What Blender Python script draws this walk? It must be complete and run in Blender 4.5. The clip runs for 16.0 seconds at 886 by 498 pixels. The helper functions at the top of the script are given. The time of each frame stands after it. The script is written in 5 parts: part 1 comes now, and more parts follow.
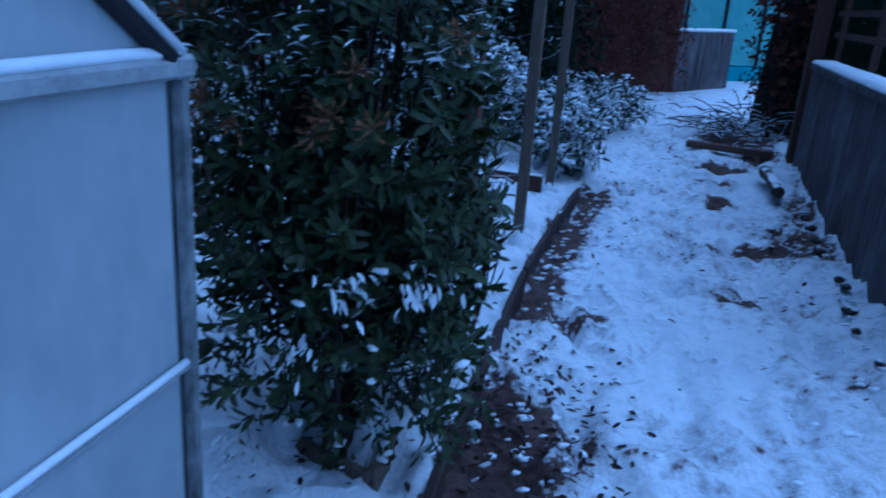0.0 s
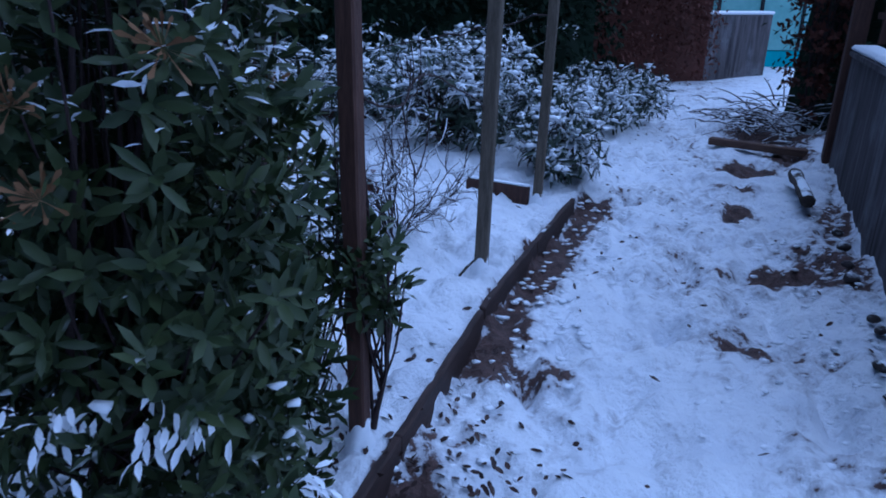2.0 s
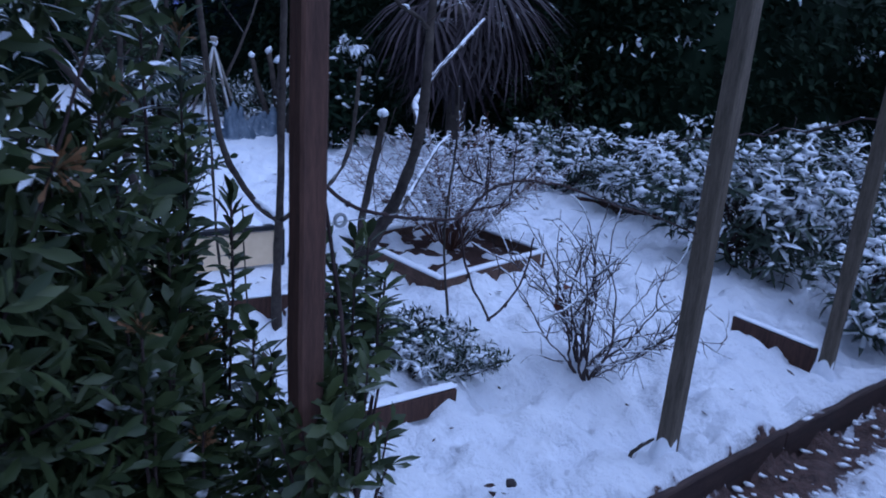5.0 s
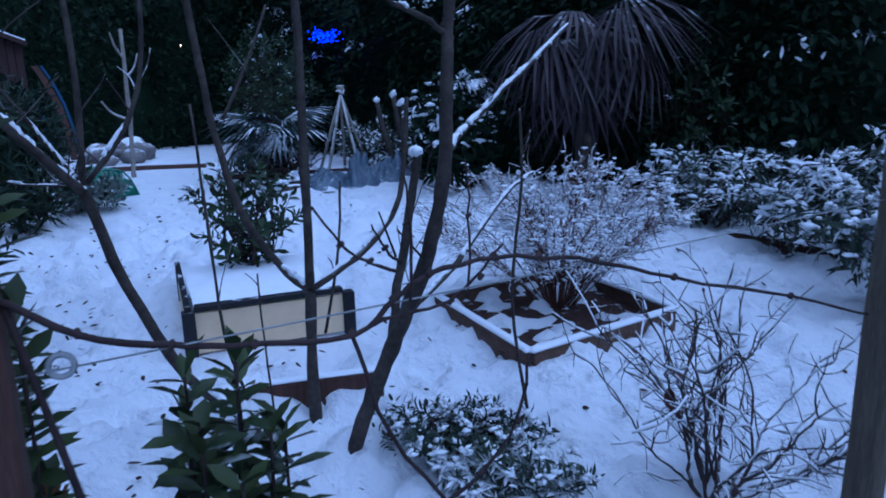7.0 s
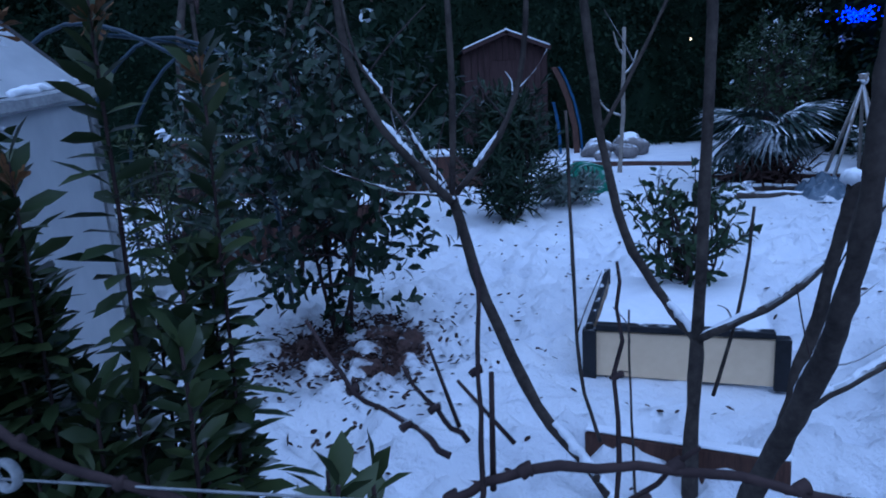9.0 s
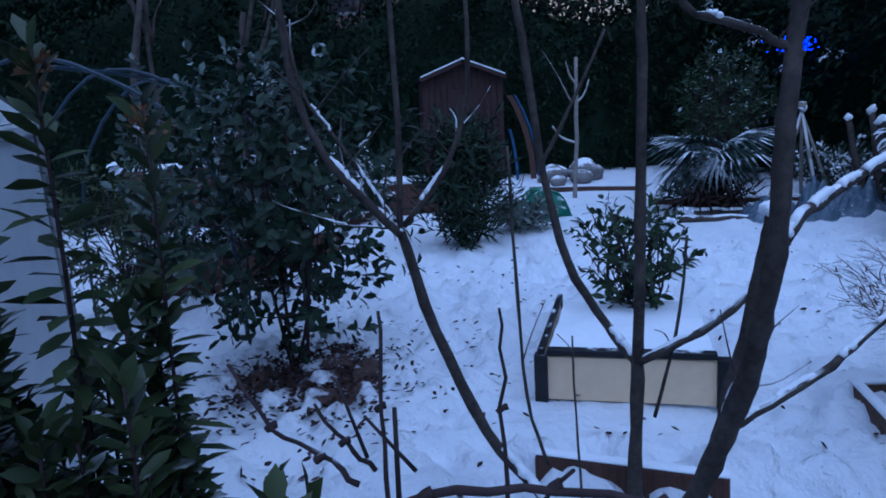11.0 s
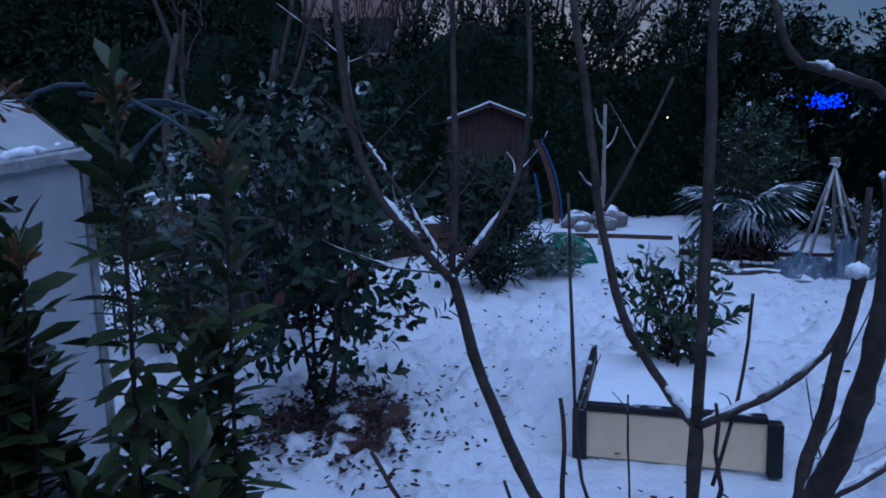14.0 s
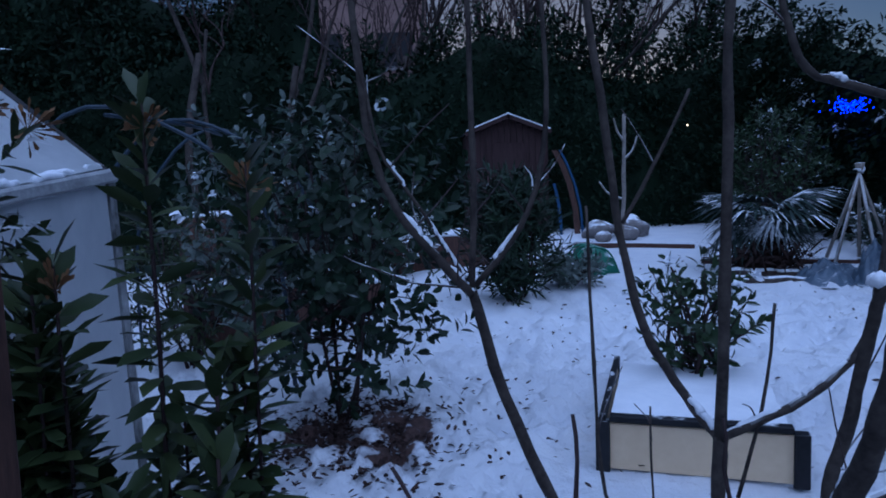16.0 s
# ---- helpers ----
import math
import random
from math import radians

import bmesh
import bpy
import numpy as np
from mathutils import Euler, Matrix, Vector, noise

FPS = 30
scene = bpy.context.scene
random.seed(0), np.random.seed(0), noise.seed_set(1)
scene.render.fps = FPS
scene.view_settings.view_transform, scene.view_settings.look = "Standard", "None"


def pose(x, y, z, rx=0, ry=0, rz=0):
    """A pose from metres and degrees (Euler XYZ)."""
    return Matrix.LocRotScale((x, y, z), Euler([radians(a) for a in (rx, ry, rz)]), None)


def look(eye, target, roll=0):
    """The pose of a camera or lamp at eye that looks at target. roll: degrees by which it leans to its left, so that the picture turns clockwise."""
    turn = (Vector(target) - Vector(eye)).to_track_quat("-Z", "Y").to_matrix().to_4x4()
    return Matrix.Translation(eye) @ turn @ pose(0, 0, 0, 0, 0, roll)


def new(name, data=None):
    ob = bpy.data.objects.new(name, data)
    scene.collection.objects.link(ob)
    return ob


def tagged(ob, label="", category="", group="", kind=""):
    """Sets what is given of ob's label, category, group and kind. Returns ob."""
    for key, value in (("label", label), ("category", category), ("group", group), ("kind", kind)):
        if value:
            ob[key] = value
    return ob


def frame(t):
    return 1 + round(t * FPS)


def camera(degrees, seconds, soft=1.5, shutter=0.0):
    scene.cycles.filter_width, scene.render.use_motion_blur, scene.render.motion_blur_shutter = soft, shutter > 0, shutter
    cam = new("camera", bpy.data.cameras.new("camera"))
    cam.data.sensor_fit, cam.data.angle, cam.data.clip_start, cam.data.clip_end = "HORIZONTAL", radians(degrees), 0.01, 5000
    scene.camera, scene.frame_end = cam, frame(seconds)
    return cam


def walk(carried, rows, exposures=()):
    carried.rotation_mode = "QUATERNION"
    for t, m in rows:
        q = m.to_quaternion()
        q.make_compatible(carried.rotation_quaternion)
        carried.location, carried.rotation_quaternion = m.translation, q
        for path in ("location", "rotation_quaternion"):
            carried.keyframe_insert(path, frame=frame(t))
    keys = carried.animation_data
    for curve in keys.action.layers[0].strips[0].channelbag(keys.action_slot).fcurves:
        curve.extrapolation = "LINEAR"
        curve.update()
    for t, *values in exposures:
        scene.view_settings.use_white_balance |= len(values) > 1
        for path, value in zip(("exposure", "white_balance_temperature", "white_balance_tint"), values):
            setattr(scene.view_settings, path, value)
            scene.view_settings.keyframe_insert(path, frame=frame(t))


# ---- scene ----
cam = camera(65.2, 16.0, soft=1.8, shutter=0.3)
EXPOSURES = [(0, 0.9, 3950, 9), (0.6, 1.02, 4250, 13), (2, 1.18, 4650, 19), (2.8, 1.18, 4700, 20), (3.6, 1.25, 5050, 26), (5.8, 1.15, 4850, 22), (7, 1.08, 4600, 18), (8, 1.05, 4550, 17), (16.0, 0.67, 4780, 21)]
PATH = [
    (0, (-0.023, -0.002, 1.515), (0.018, 1.881, 0.842), 2.6),
    (0.5, (0.046, 0.208, 1.53), (0.29, 2.087, 0.889), 3.5),
    (1, (0.216, 0.419, 1.51), (0.362, 2.308, 0.868), 2.5),
    (1.5, (0.397, 0.561, 1.537), (0.356, 2.443, 0.862), 0.6),
    (2, (0.454, 0.68, 1.521), (0.378, 2.55, 0.816), 1.1),
    (2.5, (0.503, 0.866, 1.568), (0.349, 2.731, 0.863), 2.9),
    (3, (0.536, 0.992, 1.594), (0.067, 2.8, 0.88), 0.8),
    (3.5, (0.713, 1.119, 1.694), (0.006, 2.845, 0.971), 0.1),
    (3.7, (0.75, 1.171, 1.691), (0.006, 2.884, 0.975), -0.1),
    (5.8, (1.129, 1.954, 1.425), (-0.156, 3.432, 1.019), 1.2),
    (6, (1.033, 2.036, 1.423), (-0.303, 3.466, 1.009), -1.4),
    (6.5, (1.005, 2.228, 1.425), (-0.402, 3.579, 0.985), -2.5),
    (7, (0.904, 2.454, 1.458), (-0.528, 3.78, 1.021), -1.5),
    (7.5, (0.826, 2.614, 1.46), (-0.826, 3.652, 1.023), 0.8),
    (8, (0.785, 2.874, 1.466), (-1.109, 3.353, 1.037), -0.7),
    (8.5, (0.756, 2.959, 1.468), (-1.199, 2.991, 1.047), -3.4),
    (9, (0.678, 2.971, 1.474), (-1.280, 3.035, 1.072), -2.9),
    (9.5, (0.664, 2.988, 1.505), (-1.294, 3.130, 1.124), -2.2),
    (12, (0.775, 3.014, 1.499), (-1.193, 3.177, 1.181), -3.7),
    (12.5, (0.722, 2.972, 1.506), (-1.251, 3.119, 1.212), -3.65),
    (13, (0.677, 2.931, 1.522), (-1.302, 3.072, 1.268), -2.95),
    (13.5, (0.639, 2.905, 1.512), (-1.343, 3.045, 1.278), -1.4),
    (14, (0.643, 2.906, 1.512), (-1.339, 3.047, 1.29), -0.9),
    (14.5, (0.657, 2.903, 1.511), (-1.328, 3.043, 1.307), -0.7),
    (15, (0.664, 2.909, 1.507), (-1.321, 3.047, 1.306), -0.85),
    (15.5, (0.661, 2.909, 1.51), (-1.326, 3.035, 1.313), -1.1),
    (16, (0.663, 2.909, 1.522), (-1.326, 2.991, 1.335), -1.95),
]
walk(cam, [(t, look(eye, target, roll)) for t, eye, target, roll in PATH], EXPOSURES)


# ---- light ----
world = bpy.data.worlds.new("dusk_sky")
scene.world = world
world.use_nodes = True
wn = world.node_tree.nodes
sky = wn.new("ShaderNodeTexSky")
sky.sky_type, sky.sun_disc = "NISHITA", False
sky.sun_elevation, sky.sun_rotation = radians(3.5), radians(280)
sky.air_density, sky.dust_density, sky.ozone_density = 1.0, 0.6, 3.0
world.node_tree.links.new(sky.outputs[0], wn["Background"].inputs[0])
wn["Background"].inputs[1].default_value = 0.035
sun = new("sun", bpy.data.lights.new("sun", "SUN"))
sun.data.energy, sun.data.angle, sun.data.color = 1.3, radians(105), (0.72, 0.84, 1.0)
sun.matrix_world = look((0, 0, 20), (-9, -1, 0))


# ---- materials ----
def mat(name, rough=0.8, spec=0.3, metal=0.0):
    m = bpy.data.materials.new(name)
    m.use_nodes = True
    b = m.node_tree.nodes["Principled BSDF"]
    b.inputs["Roughness"].default_value = rough
    b.inputs["Specular IOR Level"].default_value = spec
    b.inputs["Metallic"].default_value = metal
    return m, m.node_tree.nodes, m.node_tree.links, b


def node(ns, kind, **values):
    n = ns.new(kind)
    for k, v in values.items():
        n.inputs[k].default_value = v
    return n


def math_node(m, op, a, b=0.0):
    n = m[1].new("ShaderNodeMath")
    n.operation = op
    for i, v in enumerate((a, b)):
        if isinstance(v, (int, float)):
            n.inputs[i].default_value = v
        else:
            m[2].new(v, n.inputs[i])
    return n.outputs[0]


def noise_out(m, scale, detail=4.0, rough=0.6, coords=None, stretch=None):
    n = node(m[1], "ShaderNodeTexNoise", Scale=scale, Detail=detail, Roughness=rough)
    src = coords
    if src is None:
        src = m[1].new("ShaderNodeTexCoord").outputs["Object"]
    if stretch:
        mp = m[1].new("ShaderNodeMapping")
        mp.inputs["Scale"].default_value = stretch
        m[2].new(src, mp.inputs[0])
        src = mp.outputs[0]
    m[2].new(src, n.inputs["Vector"])
    return n.outputs["Fac"]


def span(m, value, lo, hi, a=0.0, b=1.0):
    n = m[1].new("ShaderNodeMapRange")
    n.inputs[1].default_value, n.inputs[2].default_value = lo, hi
    n.inputs[3].default_value, n.inputs[4].default_value = a, b
    m[2].new(value, n.inputs[0])
    return n.outputs[0]


def mix(m, fac, a, b):
    n = m[1].new("ShaderNodeMix")
    n.data_type = "RGBA"
    m[2].new(fac, n.inputs[0])
    for i, v in ((6, a), (7, b)):
        if isinstance(v, tuple):
            n.inputs[i].default_value = (*v, 1)
        else:
            m[2].new(v, n.inputs[i])
    return n.outputs[2]


def bump(m, height, strength=0.4, distance=0.01):
    n = node(m[1], "ShaderNodeBump", Strength=strength, Distance=distance)
    m[2].new(height, n.inputs["Height"])
    m[2].new(n.outputs[0], m[3].inputs["Normal"])


SNOW = (0.80, 0.83, 0.88)


def snow_cap(m, color, lo=0.45, hi=0.85, patch=4.0, cover=0.45):
    """Snow lies on what faces up, in patches."""
    g = m[1].new("ShaderNodeNewGeometry")
    sep = m[1].new("ShaderNodeSeparateXYZ")
    m[2].new(g.outputs["True Normal"], sep.inputs[0])
    up = span(m, sep.outputs[2], lo, hi)
    pos = g.outputs["Position"]
    n1 = noise_out(m, patch, 3, 0.6, pos)
    fac = math_node(m, "MULTIPLY", up, span(m, n1, 1 - cover - 0.06, 1 - cover + 0.06))
    return mix(m, fac, color, SNOW)


def two_tone(name, c1, c2, scale=6.0, rough=0.8, spec=0.3, stretch=None, strength=0.4, snow=None, island=False, metal=0.0):
    m = mat(name, rough, spec, metal)
    n1 = noise_out(m, scale, 5, 0.65, None, stretch)
    n2 = noise_out(m, scale * 6, 3, 0.6, None, stretch)
    fac = math_node(m, "ADD", math_node(m, "MULTIPLY", n1, 0.65), math_node(m, "MULTIPLY", n2, 0.35))
    fac = span(m, fac, 0.35, 0.65)
    if island:
        r = m[1].new("ShaderNodeNewGeometry").outputs["Random Per Island"]
        fac = math_node(m, "ADD", math_node(m, "MULTIPLY", fac, 0.4), math_node(m, "MULTIPLY", r, 0.6))
    col = mix(m, fac, c1, c2)
    if snow:
        col = snow_cap(m, col, *snow)
    m[2].new(col, m[3].inputs["Base Color"])
    bump(m, n2, strength, 0.004)
    return m[0]


LEAF_DARK = two_tone("leaf_dark", (0.014, 0.026, 0.011), (0.056, 0.074, 0.026), 5, 0.45, 0.28, island=True, strength=0.1, snow=(0.75, 0.96, 9.0, 0.36))
LEAF_ROUND = two_tone("leaf_round", (0.006, 0.014, 0.009), (0.022, 0.042, 0.020), 5, 0.45, 0.25, island=True, strength=0.1, snow=(0.8, 0.97, 4.0, 0.3))
LEAF_OLIVE = two_tone("leaf_olive", (0.010, 0.024, 0.010), (0.036, 0.060, 0.024), 5, 0.5, 0.25, island=True, strength=0.1, snow=(0.7, 0.95, 5.0, 0.4))
LEAF_SNOWY = two_tone("leaf_snowy", (0.015, 0.03, 0.02), (0.05, 0.07, 0.045), 5, 0.5, 0.3, island=True, strength=0.1, snow=(0.15, 0.5, 3.4, 0.50))
LEAF_GREY = two_tone("leaf_grey", (0.045, 0.065, 0.055), (0.15, 0.18, 0.16), 5, 0.5, 0.4, island=True, strength=0.1, snow=(0.7, 0.95, 5.0, 0.4))
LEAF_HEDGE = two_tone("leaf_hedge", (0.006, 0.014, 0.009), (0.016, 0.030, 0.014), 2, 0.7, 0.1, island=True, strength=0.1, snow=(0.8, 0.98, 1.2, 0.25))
LEAF_LITTER = two_tone("wet_leaf", (0.02, 0.012, 0.011), (0.07, 0.038, 0.03), 5, 0.6, 0.3, island=True, strength=0.1)
LEAF_BROWN = two_tone("leaf_brown", (0.10, 0.05, 0.025), (0.24, 0.13, 0.06), 5, 0.7, 0.2, island=True, strength=0.1)
LEAF_RUST = two_tone("leaf_rust", (0.050, 0.018, 0.013), (0.125, 0.044, 0.030), 3, 0.7, 0.2, island=True, strength=0.1, snow=(0.8, 0.98, 3.0, 0.3))
TWIG = two_tone("twig_bark", (0.035, 0.028, 0.03), (0.09, 0.065, 0.06), 8, 0.85, 0.2, snow=(0.35, 0.7, 7.0, 0.5))
TWIG_RED = two_tone("red_brown_twig", (0.06, 0.025, 0.018), (0.15, 0.07, 0.05), 8, 0.85, 0.2, snow=(0.2, 0.6, 6.0, 0.62))
BARK = two_tone("smooth_grey_bark", (0.022, 0.018, 0.017), (0.085, 0.070, 0.060), 9, 0.85, 0.2, snow=(0.6, 0.8, 6.0, 0.55))
WOOD_DARK = two_tone("dark_wet_timber", (0.035, 0.018, 0.014), (0.10, 0.05, 0.036), 5, 0.75, 0.3, (9, 9, 1))
WOOD_GREY = two_tone("weathered_timber", (0.06, 0.05, 0.038), (0.16, 0.13, 0.10), 5, 0.85, 0.25, (9, 9, 1))
EDGE_WOOD = two_tone("sodden_edge_board", (0.018, 0.011, 0.010), (0.060, 0.034, 0.028), 5, 0.7, 0.3, (9, 1, 9), snow=(0.8, 0.95, 6.0, 0.3))
BOARD = two_tone("board_timber", (0.05, 0.03, 0.022), (0.15, 0.09, 0.065), 5, 0.8, 0.25, (1, 9, 9), snow=(0.8, 0.95, 5.0, 0.35))
CREAM = two_tone("cream_panel", (0.64, 0.48, 0.30), (0.74, 0.58, 0.38), 3, 0.6, 0.3, strength=0.15)
BLACK = two_tone("black_paint", (0.006, 0.006, 0.007), (0.020, 0.020, 0.024), 7, 0.6, 0.3, snow=(0.85, 0.97, 9.0, 0.4))


def streaked_concrete():
    """Grey concrete with dark run-off streaks and pale frost bloom."""
    m = mat("stained_concrete", 0.9, 0.2)
    streak = noise_out(m, 3.0, 5, 0.7, None, (4.5, 4.5, 0.35))
    bloom = noise_out(m, 2.6, 4, 0.6, None, (1, 1, 0.7))
    grain = noise_out(m, 60, 3, 0.6)
    col = mix(m, span(m, streak, 0.36, 0.66), (0.036, 0.031, 0.034), (0.125, 0.11, 0.112))
    col = mix(m, math_node(m, "MULTIPLY", span(m, bloom, 0.52, 0.72), span(m, grain, 0.3, 0.7, 0.15, 0.7)), col, (0.26, 0.26, 0.28))
    m[2].new(col, m[3].inputs["Base Color"])
    bump(m, grain, 0.5, 0.004)
    return m[0]


CONCRETE = streaked_concrete()
BRICK = two_tone("dark_red_brick", (0.055, 0.018, 0.014), (0.14, 0.045, 0.032), 3, 0.9, 0.2)
SHED = two_tone("shed_boards", (0.024, 0.013, 0.013), (0.060, 0.035, 0.033), 4, 0.85, 0.2, (8, 8, 1))
ROOF = two_tone("roof_felt", (0.02, 0.02, 0.022), (0.05, 0.05, 0.05), 6, 0.9, 0.2, snow=(0.3, 0.6, 2.0, 0.62))
PANEL = two_tone("frosted_white_sheet", (0.60, 0.63, 0.66), (0.80, 0.82, 0.84), 1.8, 0.5, 0.4, (1, 1, 0.5), strength=0.08)
FRAME = two_tone("grey_alloy_frame", (0.22, 0.23, 0.24), (0.42, 0.43, 0.44), 12, 0.5, 0.5, strength=0.3)
GRIME = two_tone("grimy_alloy_bar", (0.04, 0.042, 0.04), (0.34, 0.35, 0.36), 9, 0.6, 0.4, (1, 1, 0.4), strength=0.4)
SNOW_LUMP = two_tone("fresh_snow", (0.76, 0.79, 0.85), (0.84, 0.86, 0.9), 20, 0.75, 0.3, strength=0.5)
WIRE = two_tone("galvanised_wire", (0.16, 0.17, 0.18), (0.34, 0.35, 0.36), 20, 0.5, 0.5)
PIPE = two_tone("blue_grey_pipe", (0.014, 0.026, 0.042), (0.034, 0.055, 0.080), 5, 0.5, 0.4)
TURQUOISE = two_tone("turquoise_paint", (0.02, 0.28, 0.33), (0.04, 0.40, 0.45), 3, 0.5, 0.4)
STONE = two_tone("grey_stone", (0.10, 0.09, 0.09), (0.26, 0.24, 0.23), 7, 0.9, 0.2, snow=(0.5, 0.8, 3.0, 0.55))
NET = two_tone("green_netting", (0.015, 0.09, 0.055), (0.04, 0.20, 0.13), 9, 0.7, 0.3, snow=(0.6, 0.9, 5.0, 0.4))
SOIL = two_tone("dark_soil", (0.018, 0.012, 0.011), (0.05, 0.03, 0.026), 12, 0.95, 0.2)
SOIL_SNOWY = two_tone("snow_dusted_soil", (0.025, 0.014, 0.012), (0.07, 0.038, 0.03), 12, 0.95, 0.2, snow=(0.55, 0.95, 13.0, 0.33))
CANE = two_tone("dark_vine_bark", (0.02, 0.014, 0.015), (0.06, 0.04, 0.038), 14, 0.85, 0.2, snow=(0.85, 0.97, 12.0, 0.3))


def snow_ground():
    m = mat("trodden_snow", 0.7, 0.3)
    pos = m[1].new("ShaderNodeNewGeometry").outputs["Position"]
    at = m[1].new("ShaderNodeAttribute")
    at.attribute_name = "bare"
    fine = noise_out(m, 22, 6, 0.7, pos)
    mid = noise_out(m, 10, 4, 0.6, pos)
    wide = noise_out(m, 3.0, 4, 0.6, pos)
    fac = math_node(m, "ADD", at.outputs["Fac"], math_node(m, "MULTIPLY", math_node(m, "SUBTRACT", fine, 0.5), 0.9))
    fac = math_node(m, "ADD", fac, math_node(m, "MULTIPLY", math_node(m, "SUBTRACT", mid, 0.5), 1.3))
    earth = mix(m, span(m, fine, 0.35, 0.65), (0.042, 0.026, 0.023), (0.115, 0.068, 0.058))
    white = mix(m, span(m, wide, 0.3, 0.7), (0.74, 0.77, 0.84), (0.84, 0.86, 0.9))
    white = mix(m, span(m, fac, 0.20, 0.50), white, (0.46, 0.46, 0.50))
    m[2].new(mix(m, span(m, fac, 0.47, 0.55), white, earth), m[3].inputs["Base Color"])
    bump(m, math_node(m, "ADD", math_node(m, "MULTIPLY", fine, 0.5), mid), 1.0, 0.05)
    return m[0]


GROUND = snow_ground()


# ---- builders ----
def obj(name, verts, faces, material, parent=None, label="", smooth=False):
    me = bpy.data.meshes.new(name)
    me.from_pydata([tuple(v) for v in verts], [], [tuple(f) for f in faces])
    me.materials.append(material)
    if smooth:
        me.shade_smooth()
    ob = new(name, me)
    if parent:
        ob.parent = parent
    if label:
        ob["label"] = label
    return ob


def part(name, bm, material, parent=None, label="", smooth=False):
    me = bpy.data.meshes.new(name)
    bm.to_mesh(me)
    bm.free()
    me.materials.append(material)
    if smooth:
        me.shade_smooth()
    ob = new(name, me)
    if parent:
        ob.parent = parent
    if label:
        ob["label"] = label
    return ob


def thing(name, x, y, z, rz=0.0, label="", category="", group="", kind=""):
    e = new(name)
    e.matrix_world = pose(x, y, z, 0, 0, rz)
    e.empty_display_size = 0.1
    return tagged(e, label, category, group, kind)


def box(bm, sx, sy, sz, m=None, bevel=0.004):
    """A box whose base centre is at the origin of m."""
    r = bmesh.ops.create_cube(bm, size=1.0, matrix=(m or Matrix()) @ Matrix.Translation((0, 0, sz / 2)) @ Matrix.Diagonal((sx, sy, sz, 1)))
    if bevel:
        es = list({e for v in r["verts"] for e in v.link_edges})
        bmesh.ops.bevel(bm, geom=es, offset=bevel, segments=1, affect="EDGES")


def box_part(name, size, place, material, parent=None, label="", bevel=0.004):
    bm = bmesh.new()
    box(bm, *size, place, bevel)
    return part(name, bm, material, parent, label)


def tube_data(points, r0, r1, sides=7, wobble=0.0, seed=0):
    """Vertices and faces of a tapering tube through points, smoothed."""
    rng = np.random.default_rng(seed)
    p = np.array(points, float)
    if len(p) > 2:
        n = len(p)
        out = []
        for i in range(n - 1):
            a, b, c, d = p[max(i - 1, 0)], p[i], p[i + 1], p[min(i + 2, n - 1)]
            for u in np.linspace(0, 1, 5)[:-1]:
                out.append(0.5 * (2 * b + (c - a) * u + (2 * a - 5 * b + 4 * c - d) * u * u + (3 * b - a - 3 * c + d) * u ** 3))
        out.append(p[-1])
        p = np.array(out)
    if wobble:
        p[1:-1] += rng.normal(0, wobble, p[1:-1].shape)
    k = len(p)
    t = np.gradient(p, axis=0)
    t /= np.linalg.norm(t, axis=1)[:, None] + 1e-9
    ref = np.eye(3)[np.argmin(np.abs(t).max(axis=0))]
    u = np.cross(t, ref)
    u /= np.linalg.norm(u, axis=1)[:, None] + 1e-9
    w = np.cross(t, u)
    r = np.linspace(r0, r1, k) * (1 + rng.normal(0, 0.06, k))
    a = np.arange(sides) * 2 * np.pi / sides
    v = p[:, None] + r[:, None, None] * (np.cos(a)[None, :, None] * u[:, None] + np.sin(a)[None, :, None] * w[:, None])
    v = v.reshape(-1, 3)
    f = [(i * sides + j, i * sides + (j + 1) % sides, (i + 1) * sides + (j + 1) % sides, (i + 1) * sides + j) for i in range(k - 1) for j in range(sides)]
    f += [tuple(range(sides))[::-1], tuple((k - 1) * sides + j for j in range(sides))]
    return v, f


class Pile:
    """Collects meshes into one list of vertices and faces."""

    def __init__(self):
        self.v, self.f, self.n = [], [], 0

    def add(self, v, f):
        self.v.append(np.asarray(v))
        self.f += [tuple(i + self.n for i in q) for q in f]
        self.n += len(v)

    def tube(self, points, r0, r1, sides=6, wobble=0.0, seed=0):
        self.add(*tube_data(points, r0, r1, sides, wobble, seed))

    def done(self, name, material, parent=None, label="", smooth=True):
        return obj(name, np.concatenate(self.v), self.f, material, parent, label, smooth)


def unit(a):
    return a / (np.linalg.norm(a, axis=-1, keepdims=True) + 1e-9)


